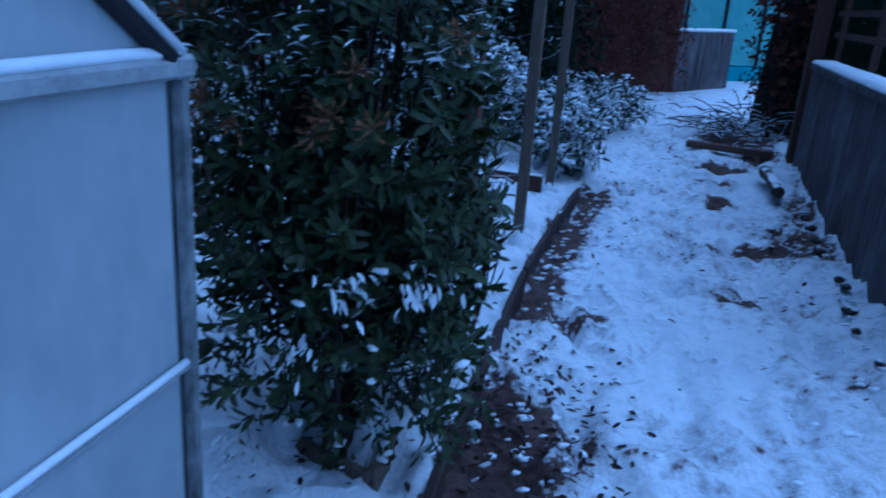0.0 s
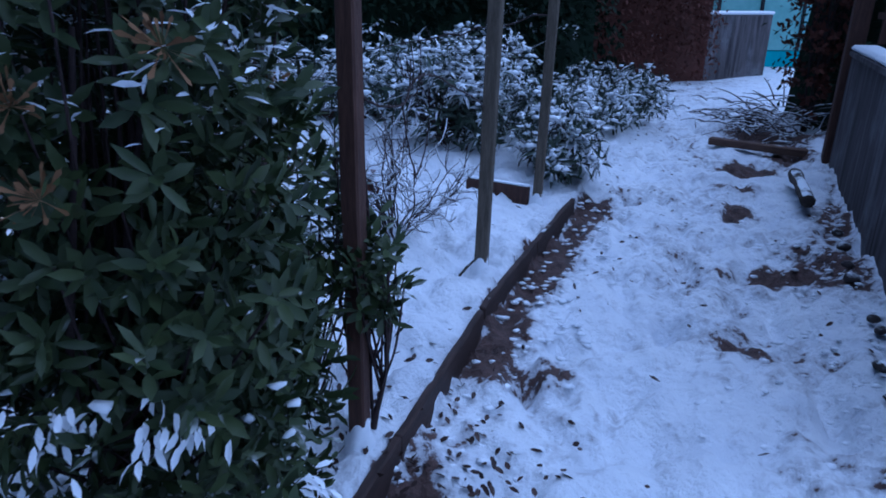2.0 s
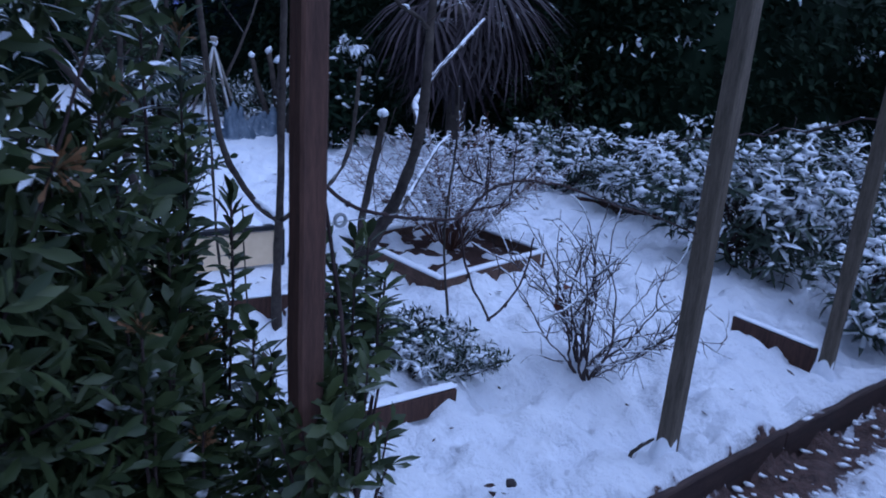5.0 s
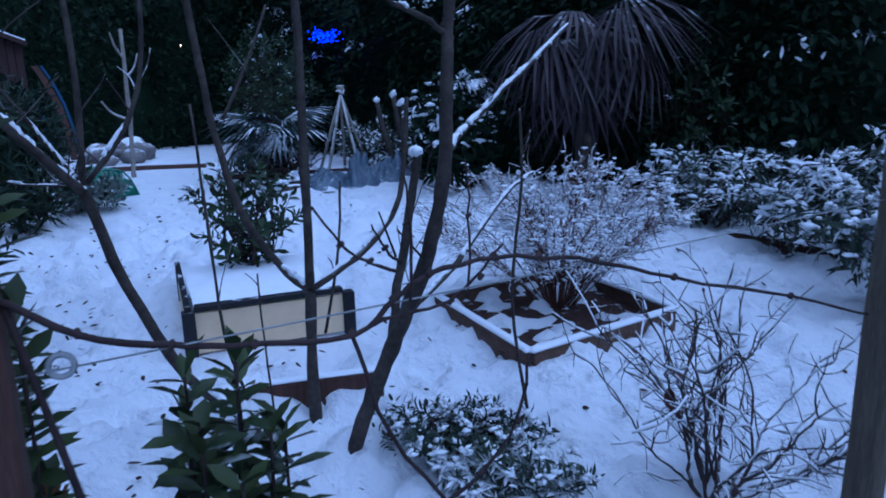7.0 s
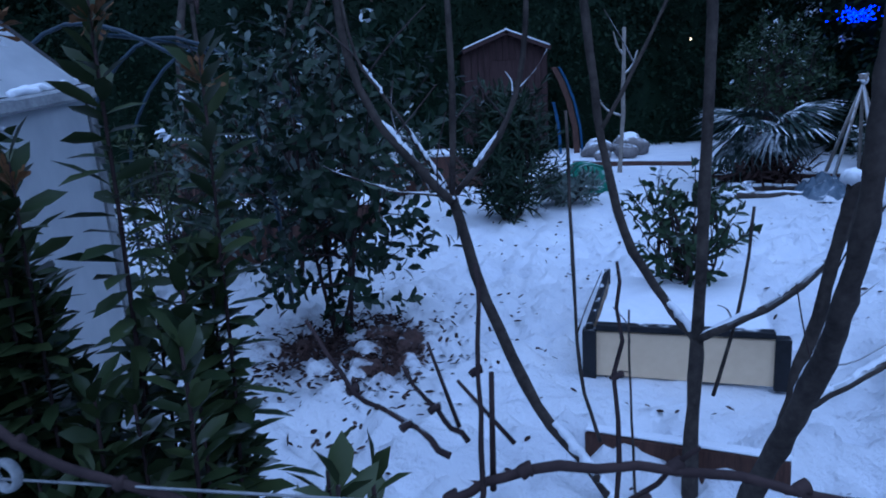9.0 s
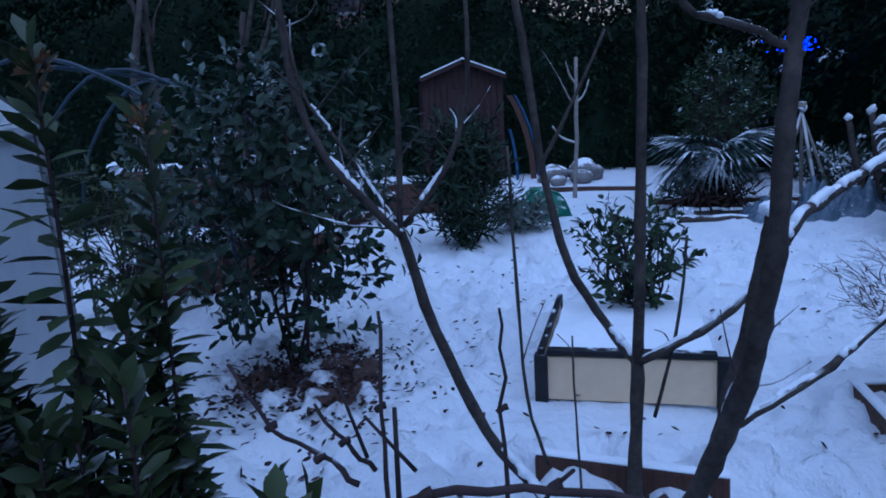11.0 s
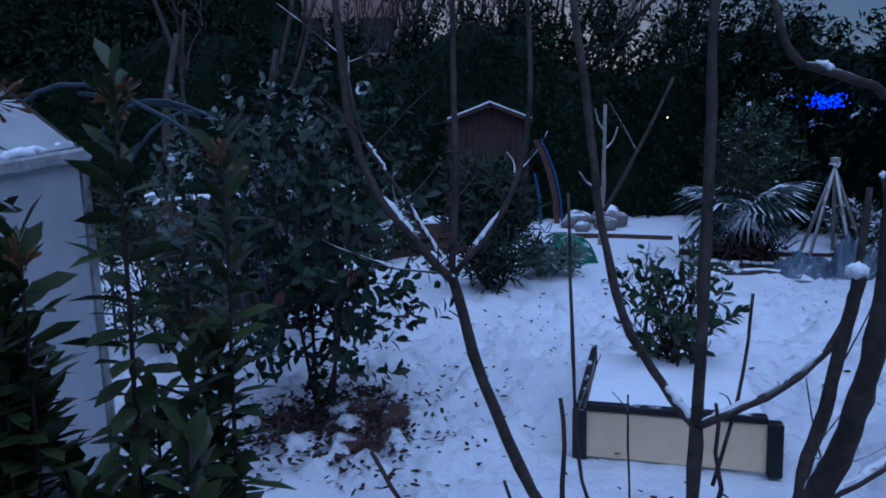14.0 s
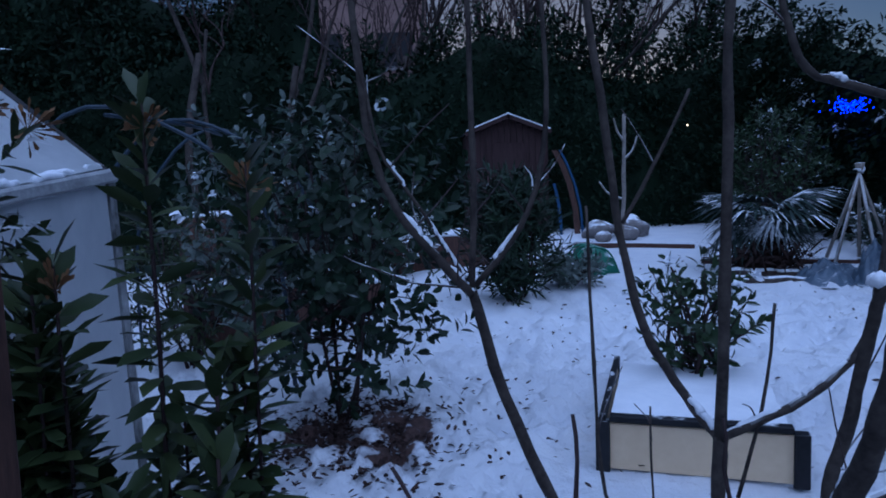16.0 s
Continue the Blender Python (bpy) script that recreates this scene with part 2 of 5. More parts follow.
def leaves(P, D, L, W, rng, droop=0.15, fine=True, up=None):
    """Folded leaves at P along D; returns vertices and faces."""
    n = len(P)
    D = unit(D)
    N = np.tile([0.0, 0, 1.0], (n, 1)) + rng.normal(0, 0.35, (n, 3)) if up is None else up
    S = unit(np.cross(D, N))
    N = np.cross(S, D)
    L, W = np.broadcast_to(L, n)[:, None], np.broadcast_to(W, n)[:, None]

    def at(l, w, h):
        return P + D * L * l + S * W * w + N * (W * h - L * droop * l * l)

    if fine:
        v = np.stack([at(0, 0, 0), at(0.3, 0.38, 0.12), at(0.3, 0, 0), at(0.3, -0.38, 0.12), at(0.68, 0.46, 0.14), at(0.68, 0, 0), at(0.68, -0.46, 0.14), at(1, 0, 0)], 1)
        base = [(0, 1, 2), (0, 2, 3), (1, 4, 5, 2), (2, 5, 6, 3), (4, 7, 5), (5, 7, 6)]
        k = 8
    else:
        v = np.stack([at(0, 0, 0), at(0.5, 0.5, 0.12), at(1, 0, 0), at(0.5, -0.5, 0.12)], 1)
        base = [(0, 1, 2), (0, 2, 3)]
        k = 4
    v = v.reshape(-1, 3)
    f = [tuple(i * k + j for j in q) for i in range(n) for q in base]
    return v, f


ICO = bmesh.new()
bmesh.ops.create_icosphere(ICO, subdivisions=1, radius=1)
ICO_V, ICO_F = np.array([v.co[:] for v in ICO.verts]), [[v.index for v in f.verts] for f in ICO.faces]
ICO.free()


def snow_pads(e, spots, n, size, rng, name="snow"):
    """Small rounded pads of snow resting on the growth."""
    p = Pile()
    for c in spots[rng.integers(0, len(spots), n)]:
        s = size * rng.uniform(0.4, 1.2)
        a = rng.random() * 6.28
        v = ICO_V * (1 + rng.normal(0, 0.26, (len(ICO_V), 1))) * [s * rng.uniform(1, 2.4), s, s * 0.6]
        v = v @ np.array([[math.cos(a), math.sin(a), 0], [-math.sin(a), math.cos(a), 0], [0, 0, 1]])
        p.add(v + c + rng.normal(0, size * 0.9, 3), ICO_F)
    p.done(name, SNOW_LUMP, e, "pads of snow on the growth")["kind"] = "stuff"


def smooth(v, lo, hi):
    t = np.clip((v - lo) / (hi - lo), 0, 1)
    return t * t * (3 - 2 * t)


def value_noise(x, y, freq, seed):
    """Smooth random field between -1 and 1."""
    table = np.random.default_rng(seed).uniform(-1, 1, (256, 256))
    u, v = np.asarray(x, float) * freq, np.asarray(y, float) * freq
    i, j = np.floor(u).astype(int), np.floor(v).astype(int)
    a, b = u - i, v - j
    a, b = a * a * (3 - 2 * a), b * b * (3 - 2 * b)
    i, j, k, m = i % 256, j % 256, (i + 1) % 256, (j + 1) % 256
    return (table[i, j] * (1 - a) + table[k, j] * a) * (1 - b) + (table[i, m] * (1 - a) + table[k, m] * a) * b


def flower_head(e, at, d, size, rng):
    """A dry spray of stalks, all from one point, with small husks at their ends."""
    v, f = [np.array(at)], []
    for k in range(30):
        a = unit(np.array(d) * 0.8 + rng.normal(0, 0.75, 3)) * size * rng.uniform(0.5, 1.1)
        s = unit(np.cross(a, rng.normal(0, 1, 3))) * size
        mid, end = at + a * 0.75, at + a * 1.15
        i = len(v)
        v += [mid - s * 0.03, mid + s * 0.03, end - s * 0.10, end + s * 0.10, at + a * 1.3]
        f += [(0, i, i + 1), (i, i + 2, i + 3, i + 1), (i + 2, i + 4, i + 3)]
    return obj("flower_head", v, f, LEAF_BROWN, e, "dry brown flower head")


def leafy_shoots(name, x, y, z, shoots, leaf, wide, material, label, seed, heads=()):
    """Upright shoots, each a stem with leaves set spirally up its length; shoots give (dx, dy, height, leafy length)."""
    rng = np.random.default_rng(seed)
    e = thing(name, x, y, z, 0, label, "shrub", "slender evergreen shoots")
    for k, (dx, dy, h, run) in enumerate(shoots):
        base = np.array([dx * 0.35, dy * 0.35, -0.04])
        top = np.array([dx, dy, h])
        mid = (base + top) / 2 + [dx * 0.25, dy * 0.25, 0.02]
        st = Pile()
        st.tube([base, mid, top], 0.0055, 0.0025, 6, 0.002, seed + k)
        st.done("stem", CANE, e)
        n = max(8, int(run / 0.0085))
        u = np.linspace(0, 1, n)
        axis_ = unit(top - mid)
        P = top - axis_ * (run * (1 - u))[:, None]
        a = np.arange(n) * 2.4 + rng.random() * 6
        out = np.stack([np.cos(a), np.sin(a), np.zeros(n)], 1)
        D = out * (1.0 - 0.55 * u ** 3)[:, None] + np.array([0, 0, 1.0]) * (0.05 + 0.75 * u ** 3)[:, None] + rng.normal(0, 0.18, (n, 3))
        p = Pile()
        p.add(*leaves(P, D, leaf * rng.uniform(0.7, 1.15, n) * (1 - 0.25 * u), wide * rng.uniform(0.75, 1.1, n), rng, 0.10, True))
        p.done("leaves", material, e)
        if k in heads:
            flower_head(e, top - axis_ * 0.035, axis_, 0.036, rng)
    return e


def shrub(name, x, y, z, rx, ry, h, shoots, per, leaf, wide, leaf_mat, label, category="shrub", stems=9, seed=1, droop=0.12, fine=True,
          group="", hollow=0.45, stem_mat=None, low=0.05, flowers=0, snow_tufts=0, low_tufts=False, pads=0, boxy=False, gaps=0.0, crest=0):
    """An evergreen: stems from the root, shoots through the crown, a whorl of leaves round each tip."""
    rng = np.random.default_rng(seed)
    e = thing(name, x, y, z, 0, label, category, group)
    d = unit(rng.normal(0, 1, (shoots, 3)))
    if gaps:
        lumps = value_noise(np.arctan2(d[:, 1], d[:, 0]) * rx, d[:, 2] * h / 2, 4.5, seed)
        d = d[(lumps < 0.75 - gaps) | (d[:, 2] > 0.25)]
        shoots = len(d)
    if boxy:
        d = d / ((np.abs(d) ** 4).sum(1, keepdims=True) ** 0.25)
    if boxy:
        d = np.concatenate([d, d[: shoots // 4] * [1, 1, 0] - [0, 0, 1] * rng.uniform(0.1, 0.8, (shoots // 4, 1))])
        shoots = len(d)
    rad = hollow + (1 - hollow) * rng.random(shoots) ** 0.6
    lump = 1 + 0.16 * np.sin(d[:, 0] * 5 + seed) * np.cos(d[:, 1] * 4 + 2 * seed) + rng.normal(0, 0.05, shoots)
    tip = d * (rad * lump)[:, None] * [rx, ry, h * (0.5 - low / 2)] + [0, 0, h * (0.5 + low / 2)]
    out = unit(d * [1, 1, 0.5] + [0, 0, 0.45] + rng.normal(0, 0.25, (shoots, 3)))
    P = np.repeat(tip, per, 0)
    a = np.tile(np.arange(per) * 2.4, shoots) + np.repeat(rng.random(shoots) * 6.28, per)
    k = np.tile(np.arange(per) / per, shoots)
    o = np.repeat(out, per, 0)
    s = unit(np.cross(o, [0.3, 0.2, 1.0]))
    w = np.cross(o, s)
    spread = (1.25 - 0.95 * k)[:, None]
    D = o * (0.35 + 0.6 * k)[:, None] + (np.cos(a)[:, None] * s + np.sin(a)[:, None] * w) * spread + rng.normal(0, 0.28, (len(a), 3))
    P = P - o * ((1 - k) * leaf * 1.5)[:, None]
    n = len(P)
    p = Pile()
    p.add(*leaves(P, D, leaf * rng.uniform(0.65, 1.15, n), wide * rng.uniform(0.7, 1.1, n), rng, droop, fine, up=o + rng.normal(0, 0.2, (n, 3))))
    p.done("crown", leaf_mat, e)
    st = Pile()
    order = rng.choice(shoots, min(shoots, stems * 9), replace=False)
    for i in range(stems):
        a = rng.random() * 6.28
        root = np.array([math.cos(a), math.sin(a), 0]) * rng.random() * 0.12 * rx
        top = np.array([math.cos(a) * rx * 0.45, math.sin(a) * ry * 0.45, h * rng.uniform(0.6, 0.85)])
        mid = root * 0.4 + top * 0.6 + rng.normal(0, 0.05, 3) + [0, 0, -0.1 * h]
        st.tube([root - [0, 0, 0.05], mid, top], 0.012, 0.005, 6, 0.004, i)
        for j in order[i * 9:(i + 1) * 9]:
            b = root + (mid - root) * rng.uniform(0.5, 1)
            c = (b + tip[j]) / 2 + [0, 0, -0.04]
            st.tube([b, c, tip[j] - out[j] * 0.02], 0.005, 0.0025, 4, 0.0, j)
    st.done("stem", stem_mat or CANE, e)["kind"] = "stuff"
    if pads:
        snow_pads(e, tip[d[:, 2] > -0.35], pads * 3, leaf * 0.21, rng)
    # White slivers up top: thin snow, plus sky gloss put in as colour.
    if crest:
        top = tip[d[:, 2] > 0.3]
        sn = Pile()
        q = top[rng.integers(0, len(top), crest)] + rng.normal(0, leaf * 0.3, (crest, 3))
        sn.add(*leaves(q, rng.normal(0, 1, (crest, 3)) * [1, 1, 0.35], leaf * rng.uniform(0.35, 0.8, crest), wide * rng.uniform(0.25, 0.6, crest), rng, 0.2, True))
        sn.done("snow", SNOW_LUMP, e, "thin snow and painted sky glints on the upper leaves")["kind"] = "stuff"
    if low_tufts:
        front = (d[:, 2] < -0.25) & (d[:, 1] < 0.3)
        snow_pads(e, tip[front] + [0, -0.02, 0], 80, leaf * 0.2, rng, "snow_clump")
    if flowers:
        for j in rng.choice(np.where(tip[:, 2] > h * 0.55)[0], flowers):
            flower_head(e, tip[j] + out[j] * 0.02, out[j], 0.045, rng)
    if snow_tufts:
        sn = Pile()
        for j in rng.choice(np.where(((d[:, 2] < -0.3) & (d[:, 1] < 0)) if low_tufts else (d[:, 2] > -0.1))[0], snow_tufts):
            m = 7 if not low_tufts else 26
            q = tip[j] + rng.normal(0, leaf * (0.5 if low_tufts else 0.15), (m, 3)) + [0, 0, 0.004]
            sn.add(*leaves(q, out[j] * [1, 1, -0.3] + rng.normal(0, 0.35, (m, 3)), leaf * 0.6, wide * (0.65 if low_tufts else 0.8), rng, 0.5 if low_tufts else droop, True))
        sn.done("snow", SNOW_LUMP, e, "small snow patches on leaves")["kind"] = "stuff"
    return e


def twiggy(name, x, y, z, r, h, canes, twigs, material, label, seed=1, thick=0.006, lean=0.7, group="", pads=0):
    """A bare shrub: canes fanning from the root, twigs off them."""
    rng = np.random.default_rng(seed)
    e = thing(name, x, y, z, 0, label, "shrub", group)
    fine_twigs, ends = Pile(), []
    for i in range(canes):
        a = i * 2.4 + rng.random()
        f = rng.uniform(0.25, 1) * lean
        top = np.array([math.cos(a) * r * f / lean, math.sin(a) * r * f / lean, h * rng.uniform(0.6, 1.0) * (1.12 - 0.3 * f)])
        root = np.array([math.cos(a), math.sin(a), 0]) * 0.04 - [0, 0, 0.05]
        mid = root + (top - root) * [0.38, 0.38, 0.52] + rng.normal(0, 0.02, 3)
        main = Pile()
        main.tube([root, mid, top], thick, thick * 0.35, 5, 0.004, i)
        main.done("cane", material, e)
        for j in range(twigs):
            u = rng.uniform(0.3, 1)
            b = mid + (top - mid) * (u - 0.3) / 0.7 if u > 0.4 else root + (mid - root) * u / 0.4
            c = b + unit(np.array([math.cos(a), math.sin(a), 0.6]) + rng.normal(0, 0.75, 3)) * rng.uniform(0.06, 0.2) * h
            ends.append((b + c) / 2 + [0, 0, thick * 0.6])
            ends.append(c)
            fine_twigs.tube([b, (b + c) / 2 + rng.normal(0, 0.01, 3), c], thick * 0.55, thick * 0.3, 4, 0.0, j)
    fine_twigs.done("twig", material, e)["kind"] = "stuff"
    if pads:
        snow_pads(e, np.array(ends), pads, thick * 1.9, rng)
    return e


def open_shrub(name, x, y, z, reach, h, canes, material, label, seed):
    """A bare shrub of few kinked canes that fork into open sprays, snow along the flatter ones."""
    rng = np.random.default_rng(seed)
    e = thing(name, x, y, z, 0, label, "shrub")
    fine_twigs, sn = Pile(), Pile()

    def run(p, d, length, steps, up):
        pts = [p]
        for _ in range(steps):
            d = unit(d + rng.normal(0, 0.22, 3) + [0, 0, up])
            pts.append(pts[-1] + d * length / steps)
        return pts, d

    def powder(pts, rad):
        for a, b in zip(pts, pts[1:]):
            if rng.random() < 0.7 and abs(b[2] - a[2]) < 0.9 * np.linalg.norm(b - a):
                lift = np.array([0, 0, rad * 0.9])
                sn.tube([a + lift, (a + b) / 2 + lift * 1.3, b + lift], rad * 0.9, rad * 0.7, 5, 0, 1)

    for i in range(canes):
        a = i * 2.4 + rng.random()
        lean = rng.uniform(0.25, 1.0)
        d = unit(np.array([math.cos(a) * lean * reach, math.sin(a) * lean * reach, h * (1.1 - 0.45 * lean)]))
        pts, d2 = run(np.array([math.cos(a) * 0.03, math.sin(a) * 0.03, -0.04]), d, h * rng.uniform(0.75, 1.1), 6, 0.04)
        main = Pile()
        main.tube(pts, rng.uniform(0.0045, 0.0075), 0.002, 6, 0.002, i)
        main.done("cane", material, e)
        for _ in range(7):
            k = int(rng.integers(1, 6))
            b = pts[k] + (pts[k + 1] - pts[k]) * rng.random()
            q, _d = run(b, unit(d2 + rng.normal(0, 0.65, 3)), h * rng.uniform(0.15, 0.4), 4, 0.03)
            fine_twigs.tube(q, 0.0032, 0.0014, 4, 0.0, i)
            powder(q, 0.004)
            for _ in range(3):
                m = q[int(rng.integers(1, 4))]
                w, _d = run(m, rng.normal(0, 1, 3) + [0, 0, 0.4], h * rng.uniform(0.04, 0.14), 2, 0.0)
                fine_twigs.tube(w, 0.002, 0.001, 4, 0.0, i)
    fine_twigs.done("twig", material, e)["kind"] = "stuff"
    sn.done("snow", SNOW_LUMP, e, "snow along the thin twigs")["kind"] = "stuff"
    lf = Pile()
    q = rng.normal(0, 0.02, (5, 3)) + [-0.13, -0.05, 0.33]
    lf.add(*leaves(q, rng.normal(0, 1, (5, 3)) - [0, 0, 0.6], 0.075, 0.04, rng, 0.4, True))
    lf.done("dead_leaf", LEAF_RUST, e, "last curled brown leaves")["kind"] = "stuff"
    return e


# ---- ground ----
def edge_x(y):
    d = np.clip(y, -5, 5.6) - 2.72
    return 0.26 + 0.27 * d + 0.022 * d * d * (d > -1.2) + np.where(d < -1.2, -0.02 * (d + 1.2), 0) + 0.34 * np.maximum(y - 5.6, 0)


def wall_x(y):
    return 1.20 + 0.35 * y


def ripple(x, y):
    return 0.022 * value_noise(x, y, 1.3, 1) + 0.012 * value_noise(x, y, 3.1, 2)


def height(x, y):
    x, y = np.asarray(x, float), np.asarray(y, float)
    left = edge_x(y) - x
    lawn = 0.125 + 0.155 * smooth(left, 0.2, 1.9) + 0.28 * np.clip((left - 3.5) / 9.5, 0, 1)
    path = 0.09 * smooth(y, 4.5, 9) + 0.12 * smooth(y, 9, 14) + 0.09 * smooth(0.45 - (wall_x(y) - x), 0, 0.45) * (y < 8)
    side = smooth(left, -0.03, 0.03) * (1 - smooth(y, 6.0, 9.0)) + smooth(left, -0.3, 1.2) * smooth(y, 6.0, 9.0)
    z = path * (1 - side) + lawn * side
    z = z * smooth(y + 0.15 * x, 0.2, 1.9) + (1 - smooth(y + 0.15 * x, 0.2, 1.9)) * 0.02
    return z + ripple(x, y) * (0.55 + 0.45 * (1 - side))


def axis(lo, hi, fine_lo, fine_hi, step):
    core = np.arange(fine_lo, fine_hi, step)
    out, d, v = [], step, fine_hi
    while v < hi:
        out.append(v)
        d *= 1.25
        v += d
    inn, d, v = [], step, fine_lo - step
    while v > lo:
        inn.append(v)
        d *= 1.25
        v -= d
    return np.array([lo] + inn[::-1] + list(core) + out + [hi])


def build_ground():
    gx, gy = axis(-400, 400, -5.0, 3.6, 0.035), axis(-400, 400, 0.6, 7.5, 0.035)
    X, Y = np.meshgrid(gx, gy)
    Z = height(X, Y)
    s = X - edge_x(Y)
    to_wall = wall_x(Y) - X
    r = np.random.default_rng(3)
    # trodden dents along the path
    for _ in range(420):
        cy = r.uniform(0.3, 9)
        cx = edge_x(cy) + r.uniform(0.25, 2.0)
        a = r.uniform(-0.5, 0.5) + 0.28
        dx, dy = X - cx, Y - cy
        u, w = dx * math.cos(a) - dy * math.sin(a), dx * math.sin(a) + dy * math.cos(a)
        q = np.exp(-((u / 0.05) ** 2 + (w / 0.12) ** 2))
        Z -= 0.045 * q * (np.abs(dx) < 0.6)
    for _ in range(520):
        cx, cy = r.uniform(-6, -0.1), r.uniform(2.4, 6.8)
        dx, dy = X - cx, Y - cy
        Z -= r.uniform(0.01, 0.035) * np.exp(-((dx / 0.06) ** 2 + (dy / 0.05) ** 2)) * (np.abs(dx) < 0.5)
    near = (np.abs(X) < 6) & (np.abs(Y - 4) < 7)
    on_path = smooth(s, 0, 0.1)
    rough = value_noise(X, Y, 9, 4) + 0.6 * value_noise(X, Y, 19, 5)
    Z += np.where(near, rough * (0.060 - 0.026 * on_path) + 0.035 * value_noise(X, Y, 4.5, 8) * (1 - on_path), 0)
    calm = np.exp(-(((X + 2.1) / 0.5) ** 2 + ((Y - 4.1) / 0.62) ** 2) ** 2)
    Z -= calm * (0.03 + 0.75 * (Z - height(X, Y)))
    strip = value_noise(X, Y, 2.3, 6)
    speck = value_noise(X, Y, 8.5, 7)
    bare = np.zeros_like(X)
    bare += (0.74 + 0.5 * strip) * np.exp(-((s - 0.10) / 0.15) ** 2) * (s > -0.02) * (Y < 5.9)
    bare += (0.42 + 0.25 * speck) * smooth(2.75 - Y, 0, 0.7) * (s > 0) * smooth(0.62 - s, 0, 0.35)
    bare += (0.06 + 0.42 * strip) * on_path * smooth(0.75 - to_wall, 0, 0.4) * (Y > 3.2) * (Y < 8)
    bare += 0.18 * on_path * (1 + strip) * (to_wall > 0)
    for cx, cy, rx, ry, v in [(2.25, 4.55, 0.17, 0.13, 0.95), (2.45, 5.7, 0.13, 0.2, 0.9), (2.62, 6.3, 0.16, 0.16, 0.8), (0.80, 3.25, 0.17, 0.10, 0.35), (2.9, 6.9, 0.22, 0.2, 0.8),
                              (1.75, 3.6, 0.2, 0.16, 0.3), (1.3, 4.6, 0.15, 0.1, 0.25), (3.6, 8.3, 0.35, 0.5, 0.9), (-2.75, 2.85, 0.34, 0.14, 0.7), (-2.85, 2.40, 0.42, 0.30, 0.72), (-2.3, 2.75, 0.2, 0.12, 0.5)]:
        bare += (v + 0.25 * speck) * np.exp(-(((X - cx) / rx) ** 2 + ((Y - cy) / ry) ** 2))
    Z -= 0.02 * smooth(bare, 0.3, 0.8)
    nx, ny = len(gx), len(gy)
    v = np.stack([X, Y, Z], -1).reshape(-1, 3)
    i = np.arange(nx * ny).reshape(ny, nx)
    f = np.stack([i[:-1, :-1], i[:-1, 1:], i[1:, 1:], i[1:, :-1]], -1).reshape(-1, 4)
    g = obj("ground", v, f.tolist(), GROUND, smooth=True)
    at = g.data.attributes.new("bare", "FLOAT", "POINT")
    at.data.foreach_set("value", np.clip(bare, 0, 1.2).reshape(-1).astype(np.float32))
    tagged(g, "snow-covered garden ground with trodden path and bare earth", "ground", kind="structure")


def zat(x, y):
    return float(height(np.array([x]), np.array([y]))[0])


build_ground()


# ---- concrete wall beside the path ----
def build_wall():
    w = thing("wall_east", 0, 0, 0, 0, "stained grey concrete garden wall capped with snow", "wall", kind="structure")
    ang = math.degrees(math.atan(0.35))
    y0, y1 = 2.45, 6.85
    n = 4
    for i in range(n):
        a, b = y0 + (y1 - y0) * i / n, y0 + (y1 - y0) * (i + 1) / n
        c = (a + b) / 2
        L = (b - a) / math.cos(math.radians(ang)) - 0.006
        m = pose(wall_x(c) + 0.10, c, -0.2, 0, 0, -ang)
        box_part("concrete_panel", (0.16, L, 1.29), m, CONCRETE, w)
        box_part("coping", (0.21, L, 0.05), pose(wall_x(c) + 0.10, c, 1.045, 0, 0, -ang), CONCRETE, w, bevel=0.01)
        bm = bmesh.new()
        box(bm, 0.20, L + 0.004, 0.05, pose(wall_x(c) + 0.10, c, 1.092, 0, 0, -ang), 0.02)
        bmesh.ops.subdivide_edges(bm, edges=bm.edges, cuts=4, use_grid_fill=True)
        for v in bm.verts:
            v.co += Vector((0, 0, 0.012 * noise.noise(v.co * 5)))
        part("snow_cap", bm, SNOW_LUMP, w, "line of fresh snow", True)


build_wall()


# ---- edging boards of the bed ----
def build_edging():
    e = thing("edging", 0, 0, 0, 0, "dark wet timber edging boards of the bed", "edging", kind="structure")
    ys = [1.62, 2.62, 3.62, 4.60, 5.52]
    for a, b in zip(ys, ys[1:]):
        xa, xb = float(edge_x(np.array(a))), float(edge_x(np.array(b)))
        L = math.hypot(xb - xa, b - a) - 0.01
        ang = math.degrees(math.atan2(xb - xa, b - a))
        bm = bmesh.new()
        box(bm, 0.032, L, 0.235, None, 0.006)
        bmesh.ops.subdivide_edges(bm, edges=[q for q in bm.edges if abs((q.verts[0].co - q.verts[1].co).y) > 0.5], cuts=22)
        for v in bm.verts:
            v.co += Vector((0.010 * noise.noise(v.co * 3 + Vector((a, 0, 0))), 0, 0.012 * noise.noise(v.co * 7 + Vector((a, 3, 0)))))
        o = part("board", bm, EDGE_WOOD, e)
        o.matrix_world = pose((xa + xb) / 2, (a + b) / 2, -0.115 + random.uniform(-0.01, 0.01), random.uniform(-0.6, 0.6), random.uniform(-3, 3), -ang)


build_edging()


